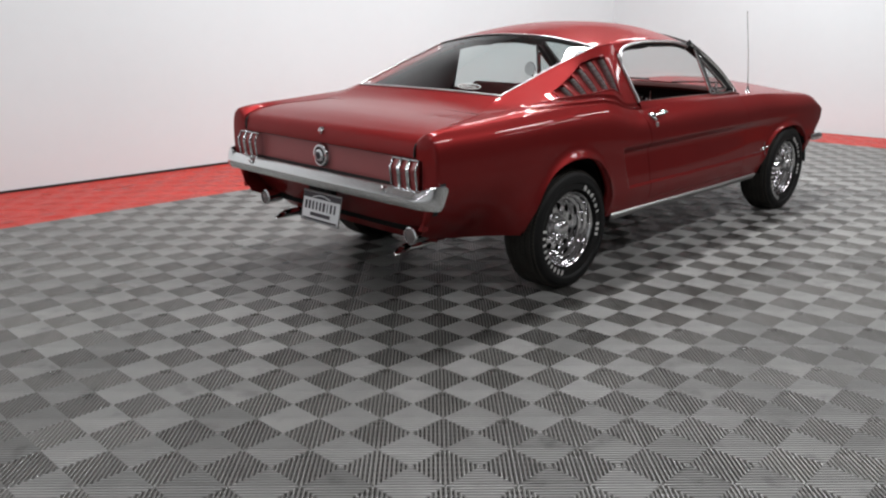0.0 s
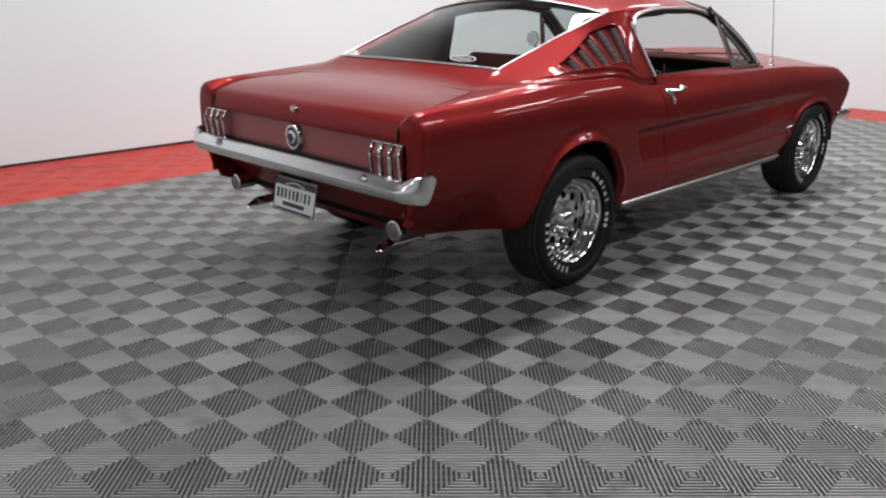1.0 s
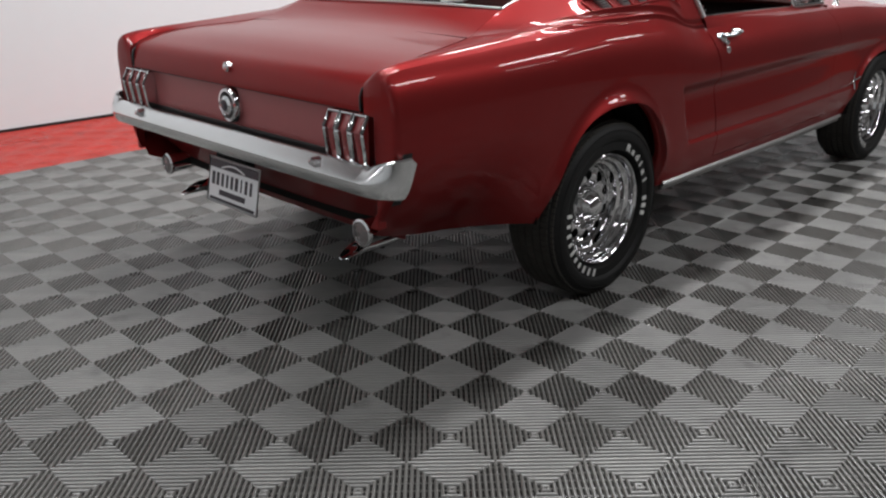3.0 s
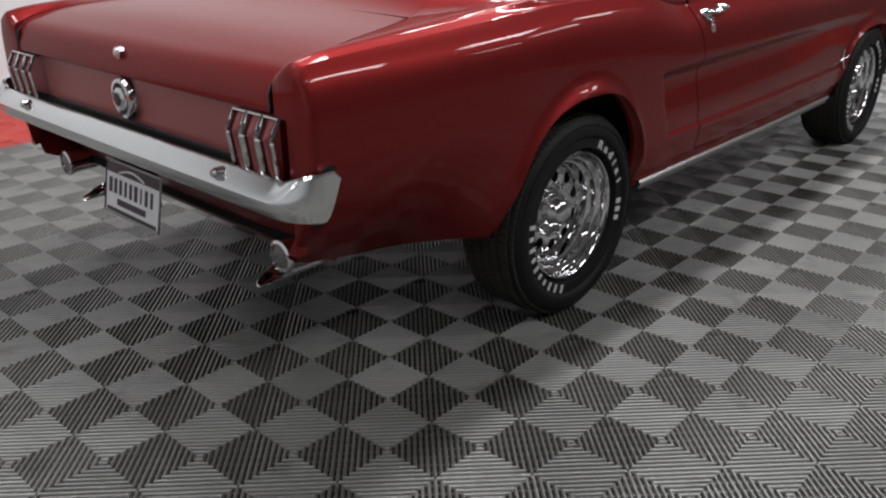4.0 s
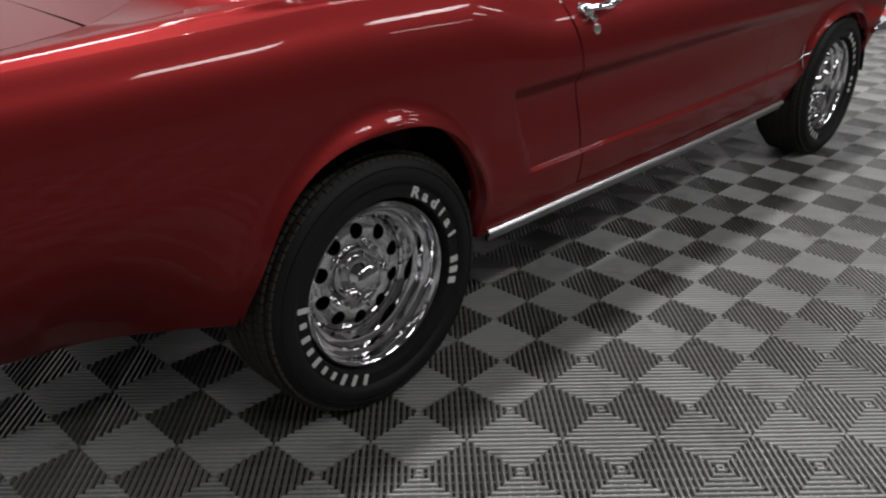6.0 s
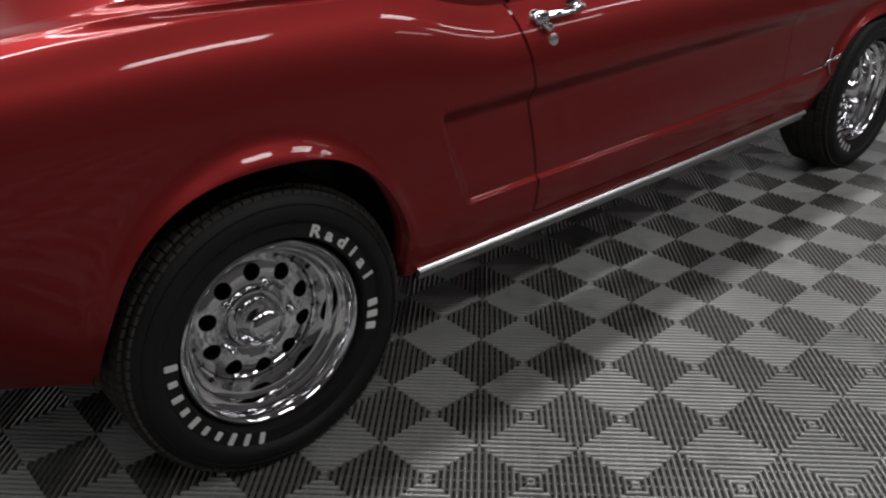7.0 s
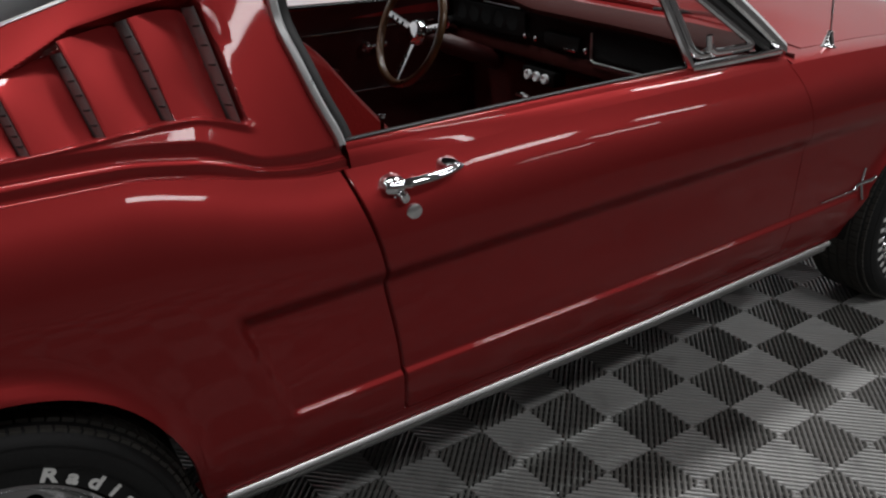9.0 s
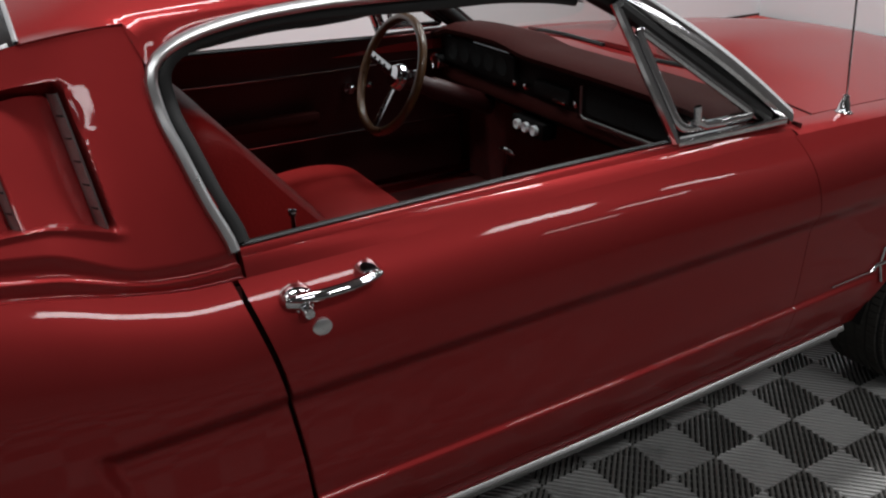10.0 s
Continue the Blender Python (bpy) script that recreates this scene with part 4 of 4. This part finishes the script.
        for i in range(10):
            bar_piece(cx, 197 + i * 8.9, (.028, .028, .028, .020, .020, .028, .020, .025, .020, .028)[i], tyre, .010, iy)


def bar_piece(cx, deg, h, parent, w, iy):
    """A plain white bar in place of a maker's letter."""
    b = box(-w / 2 * 1.3, w / 2 * 1.3, -.0012, .0012, -h / 2, h / 2, .002, 1)
    a = radians(deg)
    bmesh.ops.transform(b, matrix=Matrix.Translation((cx + .2405 * math.sin(a), -.8800 + iy, HUB + .2405 * math.cos(a))) @ Matrix.Rotation(a, 4, "Y"), verts=b.verts)
    part("letter_bar", b, M_WHITE, parent, smooth=False)


for cx in (RX, FX):
    for right in (True, False):
        wheel(cx, right, 0 if cx == RX else .04)


# ---- door handle, badges, aerial, mirror ----
def handle():
    y = -side(.74, .90)
    grip = tube([(.655 + .160 * t, y - .026 - .014 * math.sin(math.pi * t), .900 + .008 * t) for t in lin(0, 1, 14)], [.006, .009, .011] + [.012] * 8 + [.011, .010, .006], 10, .8)
    post0 = lathe([(.0235, y + .006), (.023, y - .012), (.019, y - .024), (.010, y - .030), (.0005, y - .031)], (.672, 0, .892), "y", 20)
    bmesh.ops.scale(post0, vec=(1.25, 1, .85), space=Matrix.Translation((-.672, 0, -.892)), verts=post0.verts)
    post1 = lathe([(.016, y + .008), (.0155, y - .012), (.012, y - .024), (.0005, y - .028)], (.800, 0, .908), "y", 18)
    bmesh.ops.scale(post1, vec=(1.3, 1, .8), space=Matrix.Translation((-.800, 0, -.908)), verts=post1.verts)
    button = lathe([(.015, y + .004), (.0145, y - .018), (.0115, y - .020), (.0115, y - .034), (.008, y - .039), (.0005, y - .040)], (.682, 0, .872), "y", 18)
    return grip, post0, post1, button


for parent, left in ((door_r, False), (door_l, True)):
    gr, p0, p1, bt = [mirrored(b) if left else b for b in handle()]
    part("door_handle", gr, M_CHROME, parent, "chrome door handle")
    part("handle_base", p0, M_CHROME, parent)
    part("handle_base", p1, M_CHROME, parent)
    part("push_button", bt, M_CHROME, parent)
    y = -side(.690, .855)
    lk = lathe([(.017, y + .002), (.017, y - .006), (.012, y - .009), (.0005, y - .0095)], (.703, 0, .838), "y", 20)
    part("door_lock", mirrored(lk) if left else lk, M_TRIM, parent)
    kb = lathe([(.004, .945), (.004, .982), (.0075, .987), (.0075, .994), (.0005, .996)], (.715, -.745, 0), "z", 10)
    part("lock_knob", mirrored(kb) if left else kb, M_CHROME, parent)


def fender_badge():
    f = lambda x, z: Vector((x, -side(x, z) - .002, z))
    script = ribbon([f(2.105 + .18 * t, .512 + .003 * t) for t in lin(0, 1, 10)], .004, .003)
    tri = ribbon([f(2.300, .482), f(2.300, .530), f(2.310, .578)], .009, .004)
    runner = ribbon([f(2.265, .515), f(2.285, .530), f(2.335, .538), f(2.350, .548)], .011, .006)
    return merge(script, tri, runner)


both("fender_badge", fender_badge(), M_CHROME, car, "small chrome fender badge")
aerial = part("aerial", merge(lathe([(.024, .915), (.024, .935), (.016, .944), (.013, .962), (.010, .968), (.0085, .980), (.003, .984)], (2.185, -.722, 0), "z", 18), tube([(2.185, -.722, .98), (2.175, -.70, 1.26), (2.165, -.672, 1.50)], [.0032, .0026, .002], 6), lathe([(.0005, 1.499), (.004, 1.503), (.004, 1.509), (.0005, 1.512)], (2.165, -.672, 0), "z", 8)), M_CHROME, car, "thin chrome radio aerial")
part("aerial_base", lathe([(.026, .912), (.026, .934), (.021, .940), (.0005, .941)], (2.185, -.722, 0), "z", 18), M_BLACK, aerial)
mirror = part("door_mirror", merge(lathe([(.0005, 1.62), (.03, 1.618), (.05, 1.607), (.055, 1.590), (.052, 1.584)], (0, .845, 1.068), "x", 28), tube([(1.61, .845, 1.03), (1.62, .82, .985), (1.63, .80, .958)], .010, 8)), M_CHROME, car, "round chrome door mirror")
part("mirror_glass", lathe([(.053, 1.5845), (.0005, 1.586)], (0, .845, 1.068), "x", 24), M_CHROME, mirror)
part("window_sticker", ribbon([(-.345 + .008 * math.sin(a) * 1.5, -.315 + .085 * math.cos(a), glass_z(-.345, .3) + .012 + .012 * math.sin(a)) for a in lin(0, 2 * math.pi, 25)], .006, .002, (-.4, 0, .9)), M_WHITE, car, "white oval sticker outline on the rear window")
part("window_sticker", box(-.352, -.345, -.37, -.26, glass_z(-.345, .3) + .006, glass_z(-.345, .3) + .016), M_WHITE, car)
for k in (0, 1):
    part("wiper", tube([(2.02, .42 - .62 * k, .995), (2.00, .20 - .62 * k, 1.010), (1.985, -.02 - .62 * k, 1.012)], .007, 6), M_BLACK, car)


# ---- interior ----
part("cabin_floor", box(.26, 1.98, -.70, .70, .345, .365), M_CARPET, car)
part("rear_shelf", sheet([[(x, y, z) for y in lin(-.70, .70, 9)] for x, z in ((-.40, 1.0), (-.2, .96), (.15, .93), (.30, .90), (.36, .62))], flip=True), M_CARPET, car)
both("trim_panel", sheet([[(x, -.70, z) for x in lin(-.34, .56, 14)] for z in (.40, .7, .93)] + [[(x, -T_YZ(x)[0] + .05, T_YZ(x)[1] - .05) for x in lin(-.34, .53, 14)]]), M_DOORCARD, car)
part("bulkhead", sheet([[(1.98, y, z) for y in lin(-.76, .76, 5)] for z in (.36, .95)]), M_CARPET, car)


def door_card():
    rows = []
    for z, y in ((.40, .775), (.52, .772), (.70, .768), (.80, .764), (.88, .757), (.93, .752), (.957, .742)):
        rows.append([(x, -y + .028 * (x - .6) * step(.6, .95, z), z) for x in lin(.61, 1.95, 24)])
    return sheet(rows, flip=True)


for left, dp in ((False, door_r), (True, door_l)):
    w = (lambda b: mirrored(b)) if left else (lambda b: b)
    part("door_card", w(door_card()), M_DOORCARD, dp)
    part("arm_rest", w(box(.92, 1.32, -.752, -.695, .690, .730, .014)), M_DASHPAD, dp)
    part("card_trim", w(ribbon([(x, -.741 + .02 * (x - .6) * .5, .860 + .02 * (x - 1.2) ** 2) for x in lin(.68, 1.90, 20)], .008, .005, (0, 1, 0))), M_CHROME, dp)
    part("card_trim", w(ribbon([(x, -.752, .620) for x in lin(.68, 1.90, 20)], .007, .005, (0, 1, 0))), M_CHROME, dp)
    part("window_winder", w(merge(lathe([(.024, -.745), (.022, -.728), (.0005, -.724)], (1.45, 0, .79), "y", 14), tube([(1.45, -.725, .79), (1.52, -.715, .80)], .008, 6), lathe([(.012, -.72), (.012, -.70), (.0005, -.695)], (1.52, 0, .80), "y", 10))), M_CHROME, dp)


def seat(y, ahead=0.0, tall=0.0):
    base = part("seat_cushion", soft([(.84, .48), (1.0, .552), (1.22, .578), (1.37, .55), (1.39, .48), (1.35, .42), (.84, .42)], y, .25, .055), M_VINYL, car, "red vinyl bucket seat")
    back = [(.80, .52), (.71, .78), (.645, .95 + tall), (.632, 1.005 + tall), (.66, 1.028 + tall), (.705, .995 + tall), (.80, .86), (.93, .64), (.90, .54)]
    if tall:
        back = [(.80, .52), (.70, .78), (.615, .97), (.585, 1.08), (.61, 1.125), (.66, 1.10), (.742, 1.0), (.84, .885), (.945, .74), (.965, .64), (.91, .54)]
    part("seat_back", soft([(x + ahead, z) for x, z in back], y, .245, .05), M_VINYL, base)
    for k in range(-2, 3):
        part("seam", ribbon([(x + ahead, y + k * .07, z) for x, z in (((.960, .70), (.842, .872), (.745, .985)) if tall else ((.915, .66), (.81, .865), (.735, .965)))], .006, .003, (1, 0, .3)), M_DOORCARD, base)
    part("seat_runner", merge(box(.82, 1.26, y - .2, y - .16, .362, .43), box(.82, 1.26, y + .16, y + .2, .362, .43)), M_DARK, base)


def soft(outline, y, half, r):
    """A cushion: an outline in x and z, drawn out across the car and rounded over at both ends."""
    n = len(outline)
    pts = []
    for i in range(n):
        for t in lin(0, 1, 5)[:-1]:
            p0, p1, p2, p3 = (Vector(outline[(i + k) % n]) for k in (-1, 0, 1, 2))
            pts.append(.5 * (2 * p1 + (p2 - p0) * t + (2 * p0 - 5 * p1 + 4 * p2 - p3) * t * t + (3 * p1 - p0 - 3 * p2 + p3) * t ** 3))
    c = sum(pts, Vector((0, 0))) / len(pts)
    rows = []
    for yy, k in [(-half, .55), (-half + .008, .80), (-half + .025, .93), (-half + r, 1.0), (-half * .4, 1.01), (0, 1.0), (half * .4, 1.01), (half - r, 1.0), (half - .025, .93), (half - .008, .80), (half, .55)]:
        rows.append([(c.x + (p.x - c.x) * (1 - (1 - k) * .35), y + yy, c.y + (p.y - c.y) * (1 - (1 - k) * .35)) for p in pts])
    bm = sheet(rows, closed=True)
    bm.verts.ensure_lookup_table()
    m = len(pts)
    bm.faces.new([bm.verts[k] for k in range(m)])
    bm.faces.new([bm.verts[len(bm.verts) - m + k] for k in range(m)][::-1])
    bmesh.ops.recalc_face_normals(bm, faces=bm.faces[:])
    return bm


seat(-.36, .0, .075)
seat(.36)


def dash():
    prof = [(1.975, .985), (1.92, .996), (1.84, .998), (1.795, .990), (1.782, .978), (1.786, .964), (1.805, .957)]
    pad = sheet([[(x, y, z + .02 * step(.1, .3, y) * (1 - step(.6, .7, y)) - .02 * abs(y / .72) ** 4) for x, z in prof] for y in lin(-.715, .715, 50)], flip=True)
    face = sheet([[(x, y, z) for x, z in ((1.804, .960), (1.825, .935), (1.832, .84), (1.85, .775), (1.89, .75))] for y in lin(-.715, .715, 20)], flip=True)
    return pad, face


pd, fc = dash()
bmesh.ops.recalc_face_normals(pd, faces=pd.faces[:])
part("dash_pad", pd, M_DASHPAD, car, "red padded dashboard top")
dashf = part("dash_face", fc, M_DASH, car)
part("glovebox_lid", box(1.816, 1.834, -.56, -.155, .850, .940, .008), M_DARK, dashf)
part("glovebox_trim", tube([(1.809, -.57, .842), (1.809, -.16, .842), (1.808, -.148, .850), (1.806, -.146, .935)], .0042, 6), M_TRIM, dashf)
part("dash_rail", ribbon([(1.832, y, .815) for y in lin(-.70, .70, 20)], .050, .012, (-1, 0, .2)), M_DASHPAD, dashf)
radio = part("radio", box(1.814, 1.834, -.08, .10, .858, .905, .006), M_DASH, dashf)
part("radio_trim", box(1.806, 1.816, -.07, -.01, .858, .868, .003), M_CHROME, radio)
part("dash_trim", tube([(1.800, y, .966) for y in lin(.22, .44, 8)], .0022, 6), M_TRIM, dashf)
for y in (-.12, .14, .20):
    part("dash_knob", lathe([(.011, 1.83), (.010, 1.806), (.0005, 1.803)], (0, y, .872), "x", 14), M_CHROME, dashf)
part("instrument_panel", box(1.806, 1.834, .20, .66, .86, .958, .012), M_DASH, dashf)
for y in (.27, .35, .43, .51, .59):
    part("dial", lathe([(.032, 1.807), (.031, 1.8045), (.028, 1.8045), (.0005, 1.8052)], (0, y, .912), "x", 20), M_DARK, dashf)
for k in range(3):
    part("under_dash_gauge", lathe([(.017, 1.86), (.017, 1.800), (.0145, 1.798), (.0005, 1.801)], (0, .173 - .047 * k, .742), "x", 18), M_PLATE, dashf, "small round white-faced gauge")
part("gauge_panel", box(1.812, 1.87, .04, .215, .715, .768, .006), M_DASH, dashf)
part("console", box(1.15, 1.86, -.10, .13, .36, .50, .02), M_DOORCARD, car)
lever = part("shift_lever", tube([(1.60, -.015, .49), (1.63, -.015, .62), (1.64, -.015, .725)], .006, 8), M_CHROME, car)
part("tee_handle", tube([(1.638, .022, .727), (1.640, .010, .731), (1.640, -.040, .731), (1.638, -.052, .727)], [.005, .008, .008, .005], 8), M_CHROME, lever)
part("column_dial", lathe([(.030, 1.80), (.032, 1.775), (.028, 1.770), (.024, 1.776), (.0005, 1.778)], (0, .672, .862), "x", 22), M_CHROME, dashf, "round chrome-rimmed dial")
part("transmission_tunnel", box(.5, 1.95, -.14, .14, .35, .43, .03), M_CARPET, car)

# steering wheel: wooden rim, three drilled spokes
SW, SR = Vector((1.470, .428, .897)), .190
TILT = Matrix.Translation(SW) @ Matrix.Rotation(radians(-68), 4, "Y")


def sw_part(name, bm, material, parent, label=""):
    bmesh.ops.transform(bm, matrix=TILT, verts=bm.verts)
    return part(name, bm, material, parent, label)


sw = sw_part("steering_wheel", tube([(SR * math.cos(a), SR * math.sin(a), 0) for a in lin(0, 2 * math.pi, 65)], .0145, 10, caps=False), M_WOOD, car, "wood-rimmed steering wheel with bright spokes")
for a in (180, 78, 282):
    c, s_ = math.cos(radians(a)), math.sin(radians(a))
    pts = [(c * r, s_ * r, -.035 * (1 - r / SR)) for r in lin(.03, SR, 6)]
    sw_part("spoke", ribbon(pts, .034, .004, (0, 0, 1)), M_CHROME, sw)
    for r in (.09, .12, .15):
        sw_part("spoke_hole", lathe([(.008, .0048 - .035 * (1 - r / SR)), (.0005, .0050 - .035 * (1 - r / SR))], (c * r, s_ * r, 0), "z", 10), M_BLACK, sw)
sw_part("horn_button", lathe([(.045, -.04), (.043, -.02), (.034, -.008), (.0005, -.004)], (0, 0, 0), "z", 24), M_CHROME, sw)
sw_part("steering_column", lathe([(.032, -.04), (.03, -.16), (.036, -.17), (.036, -.42)], (0, 0, 0), "z", 16), M_DOORCARD, sw)
part("rear_view_mirror", merge(box(1.40, 1.425, -.11, .11, 1.27, 1.325, .010), tube([(1.42, 0, 1.32), (1.45, 0, 1.37)], .007, 6)), M_BLACK, car)


# ---- floor of ribbed snap tiles ----
D = .163  # side of one chequer square; a tile holds two by two
OX, OY = -1.22, -1.157
GRID = Matrix.Translation((OX, OY, 0)) @ pose(0, 0, 0, 0, 0, 1.3)
RIBS = 15  # across the diagonal of a square
PITCH = D * math.sqrt(2) / RIBS
RIB_PROFILE = [(-.0046, -.0075), (-.0042, -.0018), (-.0028, 0.0), (.0028, 0.0), (.0042, -.0018), (.0046, -.0075)]


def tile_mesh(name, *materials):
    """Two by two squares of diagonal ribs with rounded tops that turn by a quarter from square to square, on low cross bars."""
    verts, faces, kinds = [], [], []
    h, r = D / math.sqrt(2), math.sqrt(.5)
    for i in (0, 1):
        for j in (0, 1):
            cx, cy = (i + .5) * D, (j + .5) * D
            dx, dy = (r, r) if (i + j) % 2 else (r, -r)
            for k in range(RIBS):
                mid = (k - (RIBS - 1) / 2) * PITCH
                b0 = len(verts)
                for o, z in RIB_PROFILE:
                    reach = h - abs(mid + o)
                    for sgn in (-1, 1):
                        verts.append((cx + dx * reach * sgn - dy * (mid + o), cy + dy * reach * sgn + dx * (mid + o), z))
                faces.extend((b0 + 2 * q, b0 + 2 * q + 1, b0 + 2 * q + 3, b0 + 2 * q + 2) for q in range(len(RIB_PROFILE) - 1))
            # every other square takes the tone with shade painted in
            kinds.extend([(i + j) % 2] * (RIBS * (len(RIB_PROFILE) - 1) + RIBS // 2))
            for k in range(RIBS // 2):
                mid = (k - (RIBS // 2 - 1) / 2) * 2 * PITCH
                b0 = len(verts)
                for o in (-.0022, .0022):
                    reach = h - abs(mid + o)
                    for sgn in (-1, 1):
                        verts.append((cx - dy * reach * sgn + dx * (mid + o), cy + dx * reach * sgn + dy * (mid + o), -.0045))
                faces.append((b0, b0 + 2, b0 + 3, b0 + 1))
    me = bpy.data.meshes.new(name)
    me.from_pydata([(x * K, y * K, z * K) for x, y, z in verts], [], faces)
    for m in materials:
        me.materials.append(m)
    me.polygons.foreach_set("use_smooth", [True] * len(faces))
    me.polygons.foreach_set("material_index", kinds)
    return me, verts, faces, kinds


floor = room_part("floor", box(X0, WX, Y0, WY, -.06, -.0078), M_SUB, "floor of ribbed grey snap-together plastic tiles with a red border")
me_grey, tv, tf, tk = tile_mesh("tile", M_RIB, M_RIB_SHADED)
me_red = tile_mesh("tile", M_RIB_RED, M_RIB_RED_SHADED)[0]
far = {"grey": ([], []), "red": ([], [])}
near = []
i0, i1 = int((X0 + 1.2) / (2 * D)) - 1, int((WX + 1.2) / (2 * D)) + 1
j0, j1 = int((Y0 + 1.1) / (2 * D)) - 1, int((WY + 1.2) / (2 * D)) + 1
I_RED, J_RED = int(round((6.95 - OX) / (2 * D))), int(round((2.64 - OY) / (2 * D)))
for i in range(i0, i1):
    for j in range(j0, j1):
        p = GRID @ Vector((2 * D * i, 2 * D * j, 0))
        q = ROOM.inverted() @ (GRID @ Vector((2 * D * (i + .5), 2 * D * (j + .5), 0)))
        if not (X0 + .1 < q.x < WX - .05 and Y0 + .1 < q.y < WY - .05):
            continue
        red = i >= I_RED or j >= J_RED
        d = math.hypot(max(-2.4 - p.x, 0, p.x - 2.6), max(-2.4 - p.y, 0, p.y + .9))
        near.append((d, i, j, red))
near.sort()
for n, (d, i, j, red) in enumerate(near):
    m = GRID @ Matrix.Translation((2 * D * i, 2 * D * j, 0))
    if n < 300:
        ob = new("tile", me_red if red else me_grey)
        ob.matrix_basis = Matrix.Translation(m.translation * K) @ pose(0, 0, 0, 0, 0, 1.3)
        ob.parent = floor
    else:
        vs, fs = far["red" if red else "grey"]
        b0 = len(vs)
        c, s_ = m[0][0], m[1][0]
        vs.extend([((m[0][3] + c * x - s_ * y) * K, (m[1][3] + s_ * x + c * y) * K, z * K) for x, y, z in tv])
        fs.extend([tuple(b0 + k for k in f) for f in tf])
for key, (vs, fs) in far.items():
    me = bpy.data.meshes.new("tile_field")
    me.from_pydata(vs, [], fs)
    for m in (M_RIB_RED, M_RIB_RED_SHADED) if key == "red" else (M_RIB, M_RIB_SHADED):
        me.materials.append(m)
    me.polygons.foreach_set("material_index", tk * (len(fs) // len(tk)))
    me.polygons.foreach_set("use_smooth", [True] * len(fs))
    ob = new("tile_field", me)
    ob.parent = floor
    tagged(ob, ("red border" if key == "red" else "grey") + " ribbed floor tiles", kind="stuff")
